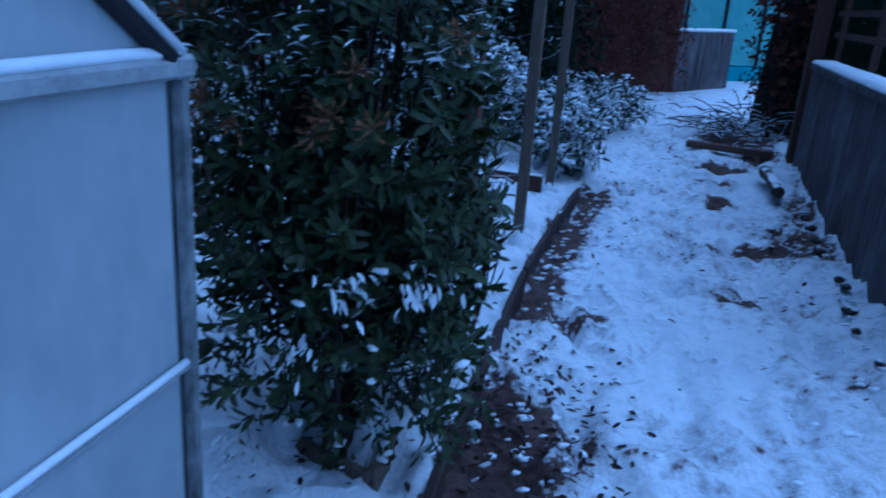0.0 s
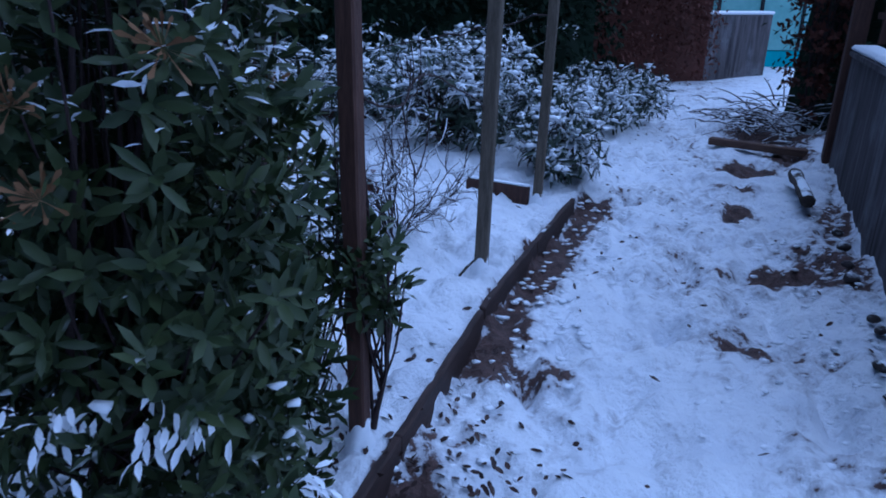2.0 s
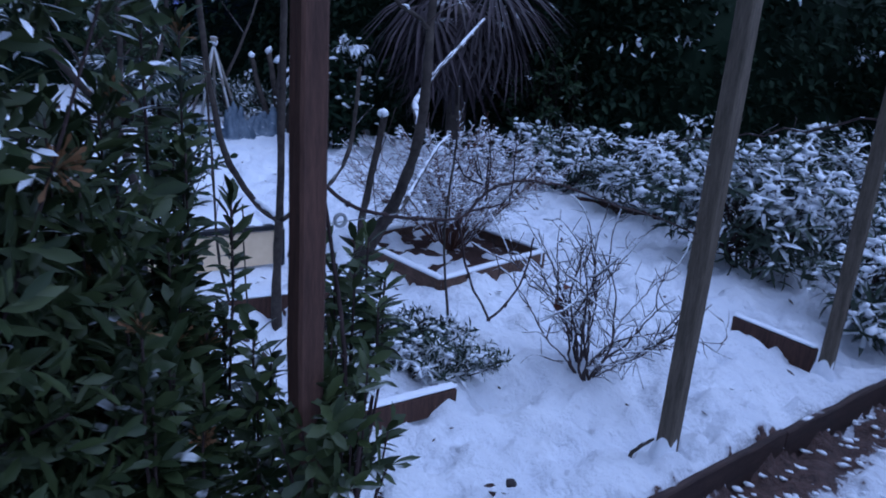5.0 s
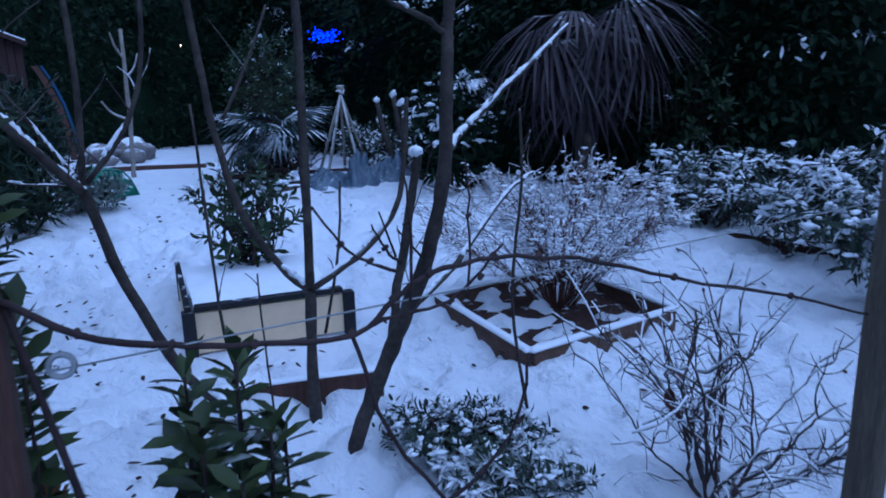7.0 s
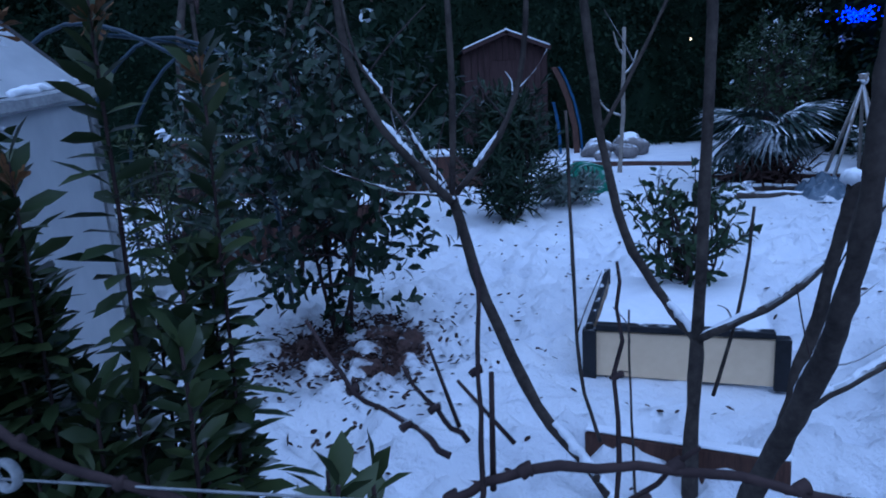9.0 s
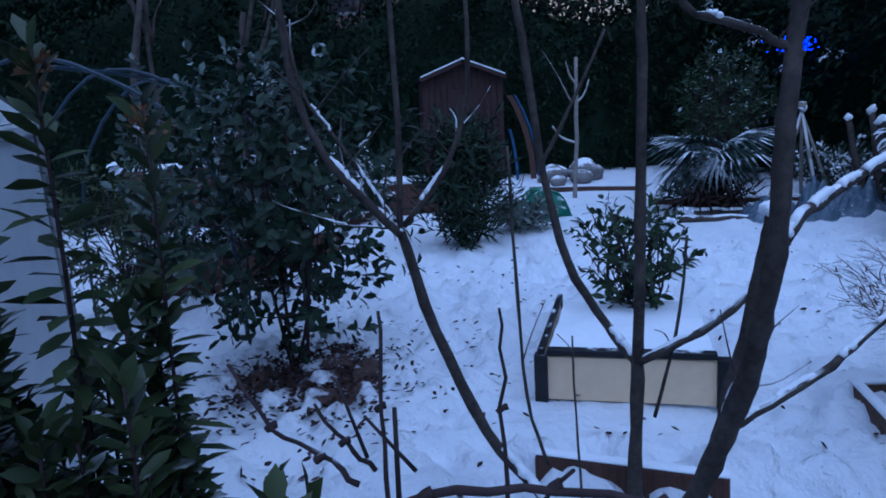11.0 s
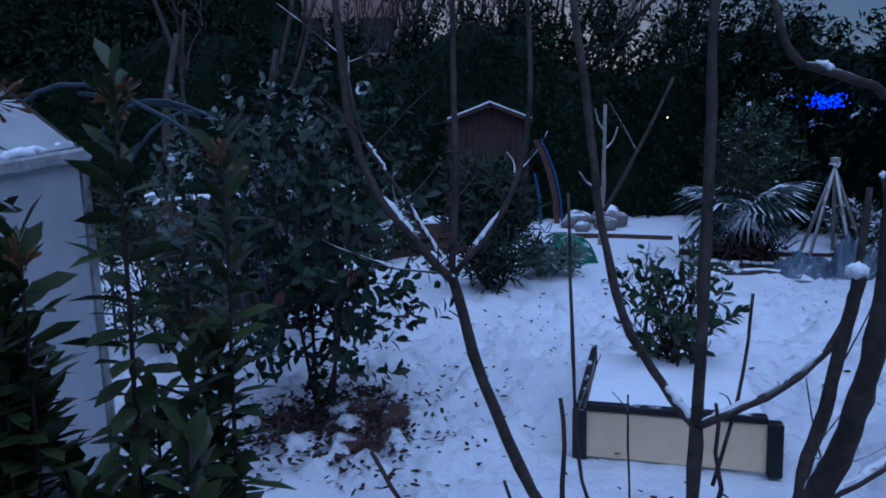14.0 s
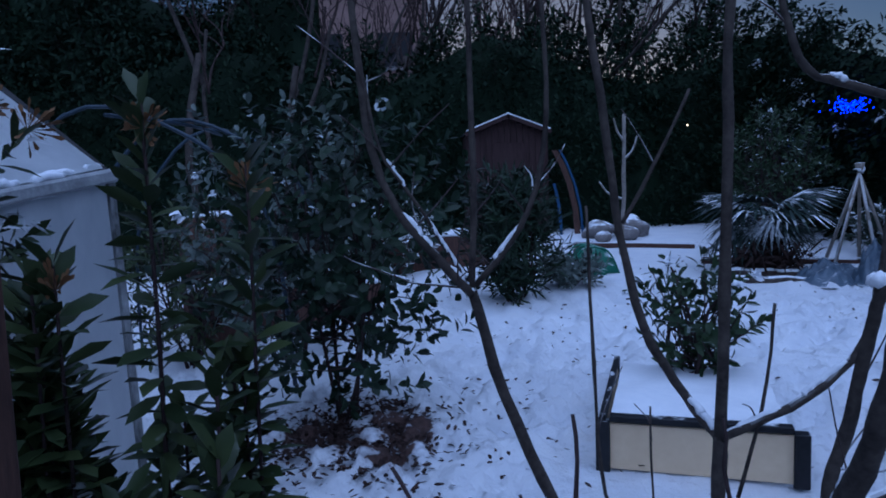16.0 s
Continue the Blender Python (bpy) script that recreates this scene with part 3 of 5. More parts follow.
# ---- greenhouse ----
def build_greenhouse():
    g = thing("greenhouse", -0.50, 1.36, 0.0, 178, "white-sheeted greenhouse with grey frame and snowy gutter", "greenhouse")
    g.matrix_world = pose(-0.59, 1.38, -0.05, 0, -3.0, 163)
    L, W, H, R = 1.5, 1.75, 1.43, 2.05
    # local x runs away from the path along the eave, y across the gable
    def pane(name, pts, label=""):
        bm = bmesh.new()
        vs = [bm.verts.new(p) for p in pts]
        f = bm.faces.new(vs)
        bmesh.ops.solidify(bm, geom=[f], thickness=0.008)
        part(name, bm, PANEL, g, label)
    rail = 0.79
    for x in (0.0, L):
        pane("gable_pane", [(x, 0.03, 0.05), (x, W - 0.03, 0.05), (x, W - 0.03, rail - 0.01), (x, 0.03, rail - 0.01)])
        pane("gable_pane", [(x, 0.03, rail + 0.01), (x, W - 0.03, rail + 0.01), (x, W - 0.03, H), (x, 0.03, H)])
        pane("gable_top", [(x, 0.05, H + 0.02), (x, W - 0.05, H + 0.02), (x, W / 2, R - 0.03)])
    for y in (0.0, W):
        n = 3
        for i in range(n):
            a, b = L * i / n + 0.015, L * (i + 1) / n - 0.015
            pane("side_pane", [(a, y, 0.05), (b, y, 0.05), (b, y, H), (a, y, H)])
            pane("roof_pane", [(a, y, H + 0.03), (b, y, H + 0.03), (b, W / 2, R), (a, W / 2, R)])
    def bar(name, p, q, r, mat_=FRAME):
        pl = Pile()
        pl.tube([p, q], r, r, 6)
        pl.done(name, mat_, g, smooth=False)
    for x in (-0.006, L + 0.006):
        for y in (0, W):
            bar("corner_bar", (x, y, 0), (x, y, H), 0.020, GRIME)
            bar("verge_bar", (x, y, H), (x, W / 2, R), 0.022, BLACK)
        bar("mid_rail", (x, 0, rail), (x, W, rail), 0.013)
        bar("tie_rail", (x, 0, H), (x, W, H), 0.024)
    for y in (0, W):
        bm = bmesh.new()
        box(bm, L + 0.06, 0.06, 0.045, pose(L / 2, y, H - 0.02), 0.008)
        part("gutter", bm, FRAME, g)
        for i in range(1, 3):
            bar("glazing_bar", (L * i / 3, y, 0), (L * i / 3, y, H), 0.012)
            bar("roof_bar", (L * i / 3, y, H), (L * i / 3, W / 2, R), 0.012)
    bar("ridge_bar", (0, W / 2, R), (L, W / 2, R), 0.024)
    sn = Pile()
    r = np.random.default_rng(2)
    for i in range(26):
        c = np.array([r.uniform(0.02, L), r.uniform(-0.01, 0.05), H + 0.03])
        bmv, f = tube_data([c - [0.06, 0, 0], c + [0, 0, 0.006], c + [0.06, 0, 0]], 0.016, 0.012, 7, 0.003, i)
        sn.add(bmv, f)
    sn.add(*tube_data([(-0.01, 0.0, H + 0.028), (-0.01, W / 2, H + 0.026), (-0.01, W, H + 0.028)], 0.012, 0.012, 6, 0.002, 3))
    sn.add(*tube_data([(-0.015, 0.0, H + 0.03), (-0.015, W / 2, R + 0.03)], 0.013, 0.014, 6))
    sn.add(*tube_data([(-0.014, 0.02, rail + 0.012), (-0.014, W / 2, rail + 0.010), (-0.014, W, rail + 0.012)], 0.009, 0.009, 6, 0.0015, 5))
    sn.done("snow_line", SNOW_LUMP, g, "snow lying on the gutter")
    # the frame stands a little taller at its far end
    for o in g.children:
        for v in o.data.vertices:
            v.co.z *= 1 + 0.062 * v.co.x


build_greenhouse()


# ---- posts and wires ----
def build_post(x, y, w, d, top, material, label, lean=(0, 0), turn=16):
    z = zat(x, y)
    e = thing("fence_post", x, y, z, 0, label, "post", "posts of the vine fence")
    bm = bmesh.new()
    box(bm, w, d, top + 0.3, pose(0, 0, -0.3, lean[0], lean[1], -turn), 0.006)
    bmesh.ops.subdivide_edges(bm, edges=[q for q in bm.edges if abs((q.verts[0].co - q.verts[1].co).z) > 1], cuts=12)
    for v in bm.verts:
        v.co += Vector((noise.noise(v.co * 4), noise.noise(v.co * 4 + Vector((5, 0, 0))), 0)) * 0.006
    part("shaft", bm, material, e)
    bm = bmesh.new()
    bmesh.ops.create_icosphere(bm, subdivisions=3, radius=1, matrix=pose(0, 0, 0.02) @ Matrix.Diagonal((w * 0.78, d * 0.78, 0.11, 1)))
    for v in bm.verts:
        v.co += Vector((1, 1, 0.5)) * 0.02 * noise.noise(v.co * 14)
    part("snow_collar", bm, SNOW_LUMP, e, "snow heaped round the foot", True)
    return e


build_post(0.122, 2.550, 0.056, 0.056, 2.6, WOOD_DARK, "dark brown square timber post carrying fence wires", (0, 0))
build_post(0.513, 4.02, 0.064, 0.060, 2.6, WOOD_GREY, "weathered grey timber post with snow at its foot", (-0.5, 0.8))
build_post(0.91, 5.36, 0.062, 0.058, 2.6, WOOD_GREY, "weathered grey timber post with snow at its foot", (0, 1.0))




# ---- hedges round the garden ----
def hedge(name, x0, y0, x1, y1, h, thick, count, leaf, material, label, seed, wave=0.5, clumps=0):
    """A dense evergreen belt between two points: a dark core and a skin of leaves."""
    r = np.random.default_rng(seed)
    L = math.hypot(x1 - x0, y1 - y0)
    ang = math.degrees(math.atan2(y1 - y0, x1 - x0))
    e = thing(name, x0, y0, 0.15, ang, label, "hedge", kind="stuff")
    u, v = r.random(count), r.random(count) ** 0.8
    top = h * (1 + 0.12 * np.sin(u * L * 1.1 + seed) + 0.08 * np.sin(u * L * 2.9))
    bulge = wave * (0.5 * np.sin(u * L * 1.7 + 3 * v + seed) * np.cos(v * h * 1.3 + seed) + 0.35 * np.sin(u * L * 4.1 + v * 6))
    P = np.stack([u * L, thick * (0.5 - 0.35 * v ** 3) + bulge + r.normal(0, 0.12, count), v * top], 1)
    back = r.random(count) < 0.3
    P[back, 1] *= -1
    D = r.normal(0, 0.6, (count, 3)) + np.where(back, -1, 1)[:, None] * np.array([0, 0.7, 0]) + [0, 0, -0.25]
    p = Pile()
    p.add(*leaves(P, D, leaf * r.uniform(0.6, 1.2, count), leaf * 0.42, r, 0.2, False))
    p.done("foliage", material, e)
    if clumps:
        sn = Pile()
        front = P[~back]
        for c in front[r.integers(0, len(front), clumps)]:
            m = int(r.integers(14, 34))
            q = c + r.normal(0, 1, (m, 3)) * [0.10, 0.05, 0.05] + [0, 0.05, 0]
            sn.add(*leaves(q, r.normal(0, 1, (m, 3)) * [1, 1, 0.4] + [0, 0.6, -0.2], r.uniform(0.04, 0.11, m), r.uniform(0.02, 0.05, m), r, 0.35, True))
        sn.done("snow", SNOW_LUMP, e, "patches of snow caught on the foliage")["kind"] = "stuff"
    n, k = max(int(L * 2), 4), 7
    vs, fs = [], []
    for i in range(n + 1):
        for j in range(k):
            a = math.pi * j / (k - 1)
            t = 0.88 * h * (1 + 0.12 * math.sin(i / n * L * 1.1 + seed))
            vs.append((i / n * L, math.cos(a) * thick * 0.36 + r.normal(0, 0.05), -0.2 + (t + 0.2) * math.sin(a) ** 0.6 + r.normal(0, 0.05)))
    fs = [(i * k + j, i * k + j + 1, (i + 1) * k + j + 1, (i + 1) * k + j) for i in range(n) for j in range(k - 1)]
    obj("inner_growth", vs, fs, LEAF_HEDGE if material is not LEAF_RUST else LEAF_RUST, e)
    return e


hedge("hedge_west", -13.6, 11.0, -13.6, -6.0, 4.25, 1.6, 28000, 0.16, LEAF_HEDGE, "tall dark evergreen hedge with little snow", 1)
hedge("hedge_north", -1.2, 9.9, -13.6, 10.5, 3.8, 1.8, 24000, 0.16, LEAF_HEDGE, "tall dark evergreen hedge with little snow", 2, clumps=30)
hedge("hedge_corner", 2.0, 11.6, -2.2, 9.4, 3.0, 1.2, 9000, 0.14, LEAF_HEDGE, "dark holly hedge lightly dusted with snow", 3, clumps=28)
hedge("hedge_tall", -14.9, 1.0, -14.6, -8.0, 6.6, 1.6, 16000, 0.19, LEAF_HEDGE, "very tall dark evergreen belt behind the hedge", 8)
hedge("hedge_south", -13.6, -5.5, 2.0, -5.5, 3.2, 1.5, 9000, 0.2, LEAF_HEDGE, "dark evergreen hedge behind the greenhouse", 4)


hedge("beech_hedge", 4.1, 12.75, 1.6, 12.1, 3.4, 0.9, 9000, 0.09, LEAF_RUST, "dark red-brown beech hedge holding its dead leaves", 6, 0.15)

# ---- bare trees beyond the hedge ----
TWIG_BARE = two_tone("bare_twig", (0.03, 0.022, 0.022), (0.08, 0.055, 0.05), 6, 0.9, 0.1)


def bare_tree(x, y, h, seed, label):
    r = np.random.default_rng(seed)
    e = thing("bare_tree", x, y, 0.1, 0, label, "tree", "bare trees beyond the hedge")
    tr, tw = Pile(), Pile()

    def grow(p, d, length, rad, depth):
        mid = p + d * length * 0.5 + r.normal(0, 0.05, 3) * length
        q = p + d * length + r.normal(0, 0.07, 3) * length
        (tr if depth < 2 else tw).tube([p, mid, q], rad, rad * 0.62, 7 if depth < 2 else 4, 0, int(r.integers(1e6)))
        if depth < 5:
            for _ in range(2 if depth == 0 else int(r.integers(2, 4))):
                nd = unit(d + r.normal(0, 0.38, 3) + [0, 0, 0.12])
                s = r.uniform(0.45, 1)
                grow(p + (q - p) * s, nd, length * r.uniform(0.55, 0.8), rad * 0.55, depth + 1)

    grow(np.zeros(3), unit(np.array([r.normal(0, 0.06), r.normal(0, 0.06), 1])), h * 0.42, h * 0.010, 0)
    tr.done("trunk", BARK, e)
    tw.done("branch", TWIG_BARE, e)["kind"] = "stuff"


for i, (x, y, h) in enumerate([(-14.8, 0.0, 7), (-15.4, 0.8, 8), (-15.2, 2.4, 9), (-15.6, 4.2, 8), (-15.3, 5.2, 9), (-15.7, 6.9, 8), (-16, 8.2, 9), (-14.9, 1.8, 8), (-15.0, 3.6, 7), (-14.9, 4.9, 8), (-15.1, 6.3, 8), (-14.8, 7.8, 7), (-14.9, 9.5, 8), (-15.3, -2.6, 8), (-15.5, -1.5, 9), (-16.5, 0.6, 10), (-15.6, 2.6, 9), (-17, 4.2, 11), (-15.8, 5.6, 9), (-16.2, 7.2, 10), (-15.2, 8.6, 8), (-17.5, -3.4, 10), (-18, 2.0, 12), (-18.2, 6.4, 12), (-14.6, 2.1, 7), (-14.7, 3.0, 8), (-14.7, 4.4, 7), (-14.6, 5.5, 7), (-14.6, 6.7, 8), (-14.7, 8.9, 8), (-16.8, 3.2, 10), (-16.9, 5.0, 10)]):
    bare_tree(x, y, h, 40 + i, "bare winter tree with fine twigs beyond the hedge")
for i, (x, y, h, r) in enumerate([(-14.2, -3.5, 6.2, 1.2), (-14.4, -1.6, 5.4, 0.9), (-14.3, 1.9, 4.6, 0.8), (-14.4, 3.4, 4.4, 0.8), (-14.3, 5.9, 5.0, 0.9), (-14.3, 7.5, 5.6, 1.1), (-14.1, 9.3, 5.6, 1.2)]):
    shrub("evergreen_tree", x, y, 0.4, r, r, h, 520, 7, 0.2, 0.07, LEAF_HEDGE, "dark evergreen tree rising above the hedge", "tree", 5, 150 + i, fine=False, group="evergreen trees behind the hedge")
bare_tree(-10.8, -0.2, 8, 77, "pale leaning bare tree in front of the hedge")
bare_tree(-11.4, 0.9, 8, 78, "pale leaning bare tree in front of the hedge")


# ---- the large evergreen shrub by the greenhouse and its neighbours ----
shrub("evergreen_shrub", -0.29, 1.93, 0.10, 0.46, 0.34, 1.95, 1000, 10, 0.066, 0.022, LEAF_DARK, "dense dark evergreen shrub with whorled leaves and brown flower heads",
      seed=11, flowers=46, stems=9, snow_tufts=10, low_tufts=True, hollow=0.35, boxy=True, low=0.03, crest=1500, gaps=0.22)
r = np.random.default_rng(5)
leafy_shoots("slender_evergreen", -0.35, 2.53, 0.16, [(0.0, 0.0, 1.49, 0.75), (-0.05, 0.13, 1.40, 0.7), (0.06, -0.11, 1.27, 0.5)] + [(float(r.uniform(-0.22, 0.16)), float(r.uniform(-0.40, 0.12)), float(r.uniform(0.70, 1.14)), 0.6) for _ in range(40)] + [(float(r.uniform(-0.1, 0.14)), float(r.uniform(-0.36, -0.08)), float(r.uniform(1.0, 1.26)), 0.6) for _ in range(12)],
             0.092, 0.029, LEAF_DARK, "tall slender evergreen shoots topped by orange-brown flower heads", 18, (0, 1, 2, 5, 8, 12))
leafy_shoots("low_evergreen_shrub", -0.16, 2.70, 0.16, [(float(r.uniform(-0.28, 0.18)), float(r.uniform(-0.46, -0.02)), float(r.uniform(0.55, 0.95)), 0.45) for _ in range(40)] + [(0.17, 0.17, 0.93, 0.22), (0.10, 0.20, 0.90, 0.22), (0.19, 0.10, 0.86, 0.25), (0.12, 0.11, 0.84, 0.22), (0.20, 0.20, 0.82, 0.2), (0.05, 0.14, 0.88, 0.24), (0.15, 0.25, 0.80, 0.2), (0.24, 0.13, 0.78, 0.2)],
             0.088, 0.028, LEAF_DARK, "lower evergreen shrub with whorled leaves beside the post", 16, (0, 3, 7, 11, 15, 19, 23, 27))
shrub("young_evergreen", 0.12, 2.62, 0.12, 0.20, 0.20, 0.80, 56, 10, 0.070, 0.024, LEAF_DARK, "young evergreen shoot with whorled leaves beside the post", seed=17, stems=2, low=0.5)
shrub("round_leaved_shrub", -3.0, 2.50, 0.26, 0.80, 0.82, 1.80, 520, 6, 0.085, 0.046, LEAF_ROUND, "dark round-leaved evergreen shrub above fallen leaves", seed=12, snow_tufts=5, low=0.06, stems=4, hollow=0.25, gaps=0.5)
shrub("silver_leaved_shrub", -4.6, 1.95, 0.28, 0.95, 0.9, 2.0, 210, 6, 0.09, 0.05, LEAF_GREY, "silver-grey leaved evergreen shrub dusted with snow", seed=13, snow_tufts=8)
shrub("oleander_shrub", -6.0, 3.85, 0.32, 0.55, 0.5, 1.4, 420, 9, 0.15, 0.024, LEAF_ROUND, "narrow-leaved dark green oleander shrub", seed=14)

# ---- cream box planter ----
def build_planter():
    e = thing("box_planter", -2.10, 4.06, 0.28, 70, "low cream box planter with black edges filled with snow", "planter")
    W, D, H = 0.78, 1.0, 0.225
    for y in (0,):
        box_part("panel", (W - 0.05, 0.018, H - 0.02), pose(0, y, -0.01), CREAM, e)
    for x in (-W / 2,):
        box_part("panel", (0.018, D - 0.1, H - 0.02), pose(x, D / 2, -0.01), CREAM, e)
        box_part("corner_trim", (0.03, 0.03, H), pose(x, D, -0.02), BLACK, e)
        for x2 in (-W / 2, W / 2):
            box_part("corner_trim", (0.06, 0.06, H), pose(x2, 0, -0.02), BLACK, e)
        if x < 0:
            box_part("top_rim", (0.03, D + 0.04, 0.03), pose(x, D / 2, H - 0.022), BLACK, e)
    for y in (0,):
        box_part("top_rim", (W - 0.06, 0.05, 0.029), pose(0, y, H - 0.022), BLACK, e)
    bm = bmesh.new()
    bmesh.ops.create_grid(bm, x_segments=24, y_segments=24, size=0.5, matrix=pose(0, D / 2, H - 0.02) @ Matrix.Diagonal((W - 0.06, D - 0.06, 1, 1)))
    for v in bm.verts:
        v.co.z += 0.018 * noise.noise(v.co * 6)
    part("snow_fill", bm, SNOW_LUMP, e, "snow over the soil", True)
    e.matrix_world = pose(-2.10, 4.065, 0.275, 0, 0, 70)


build_planter()
shrub("young_rhododendron", -2.95, 4.42, 0.40, 0.36, 0.38, 0.78, 75, 7, 0.085, 0.035, LEAF_OLIVE, "open green shrub growing out of the box planter", seed=15, stems=6, snow_tufts=14, hollow=0.3)


# ---- diamond bed with its snowy shrub ----
def build_bed():
    e = thing("raised_bed", 0, 0, 0, 0, "low timber-edged square bed with snow on its boards", "raised bed")
    c = [(-0.93, 4.65), (-0.78, 5.63), (-1.73, 5.95), (-1.88, 4.97)]
    for (ax, ay), (bx, by) in zip(c, c[1:] + c[:1]):
        L = math.hypot(bx - ax, by - ay)
        a = math.degrees(math.atan2(by - ay, bx - ax))
        box_part("board", (L - 0.035, 0.035, 0.16), pose((ax + bx) / 2, (ay + by) / 2, 0.19, 0, 0, a), BOARD, e)
        bm = bmesh.new()
        box(bm, L, 0.045, 0.022, pose((ax + bx) / 2, (ay + by) / 2, 0.348, 0, 0, a), 0.008)
        part("snow_line", bm, SNOW_LUMP, e, "snow along the board")
    bm = bmesh.new()
    bmesh.ops.create_grid(bm, x_segments=20, y_segments=20, size=0.5, matrix=pose(-1.33, 5.3, 0.285, 0, 0, 76) @ Matrix.Diagonal((0.95, 0.95, 1, 1)))
    for v in bm.verts:
        v.co.z += 0.03 * noise.noise(v.co * 7)
    part("soil", bm, SOIL_SNOWY, e, "dark soil", True)


build_bed()
twiggy("snowy_twiggy_shrub", -1.40, 5.45, 0.28, 0.80, 0.80, 70, 30, TWIG_RED, "dense arching red-brown shrub powdered with snow", 21, 0.0055, 0.9, pads=2600)
open_shrub("bare_shrub", 0.03, 4.41, 0.20, 0.38, 0.74, 20, TWIG, "small open bare shrub with snow on its twigs", 22)

# ---- snow-laden low shrubs ----
for i, (x, y, rx, ry, h, n) in enumerate([(1.15, 6.1, 0.42, 0.5, 0.55, 130), (0.3, 6.6, 0.8, 0.6, 0.9, 220), (-0.6, 7.6, 0.9, 0.7, 0.8, 200), (-1.9, 8.2, 0.8, 0.6, 0.7, 160), (0.9, 7.6, 0.9, 0.8, 0.6, 200),
                                          (1.8, 8.6, 0.9, 0.9, 0.45, 200), (2.2, 10.2, 1.0, 0.9, 0.5, 180), (0.4, 8.8, 0.9, 0.6, 0.9, 180)]):
    shrub("snow_laden_shrub", x, y, zat(x, y), rx, ry, h, n, 9, 0.125, 0.030, LEAF_SNOWY, "low evergreen shrub bowed under snow", seed=50 + i, group="snow-laden shrubs", droop=0.6, pads=int(n * 0.5), gaps=0.3)
shrub("snow_laden_shrub", -0.60, 3.98, zat(-0.6, 3.98) - 0.02, 0.40, 0.27, 0.20, 300, 13, 0.05, 0.013, LEAF_SNOWY, "low spreading fine-leaved shrub pressed down by snow", seed=59, group="snow-laden shrubs", droop=0.5, pads=170, gaps=0.3, hollow=0.5)


# ---- shed ----
def build_shed():
    e = thing("garden_shed", -12.0, 4.67, 0.42, 0, "small dark red-brown board shed with snow on its ridge", "shed")
    W, D, H, R = 1.46, 1.6, 2.0, 2.28
    n = 13
    for i in range(n):
        y = -W / 2 + W * (i + 0.5) / n
        top = R - (R - H) * abs(y) / (W / 2) - 0.04
        box_part("board", (0.02, W / n - 0.008, top), pose(0.0, y, 0), SHED, e, bevel=0)
    for y in (-W / 2, W / 2):
        box_part("side_wall", (D, 0.03, H - 0.03), pose(-D / 2 - 0.02, y, 0), SHED, e)
    box_part("back_wall", (0.03, W, H - 0.03), pose(-D - 0.02, 0, 0), SHED, e)
    box_part("door", (0.03, 0.62, 1.75), pose(0.027, 0.02, 0.05), SHED, e)
    for s in (-1, 1):
        bm = bmesh.new()
        sl = math.degrees(math.atan2(R - H, W / 2))
        box(bm, D + 0.2, W / 2 / math.cos(math.radians(sl)) + 0.08, 0.035, pose(-D / 2 + 0.05, s * W / 4, (H + R) / 2 - 0.01, -s * sl), 0.004)
        part("roof_slope", bm, ROOF, e)
        bm = bmesh.new()
        box(bm, 0.03, W / 2 / math.cos(math.radians(sl)) + 0.08, 0.07, pose(0.16, s * W / 4, (H + R) / 2 - 0.05, -s * sl), 0.004)
        part("barge_board", bm, SHED, e)
        bm = bmesh.new()
        box(bm, 0.06, W / 2 / math.cos(math.radians(sl)) + 0.06, 0.025, pose(0.14, s * W / 4, (H + R) / 2 + 0.026, -s * sl), 0.008)
        part("snow_line", bm, SNOW_LUMP, e, "thin snow on the roof edge")


build_shed()


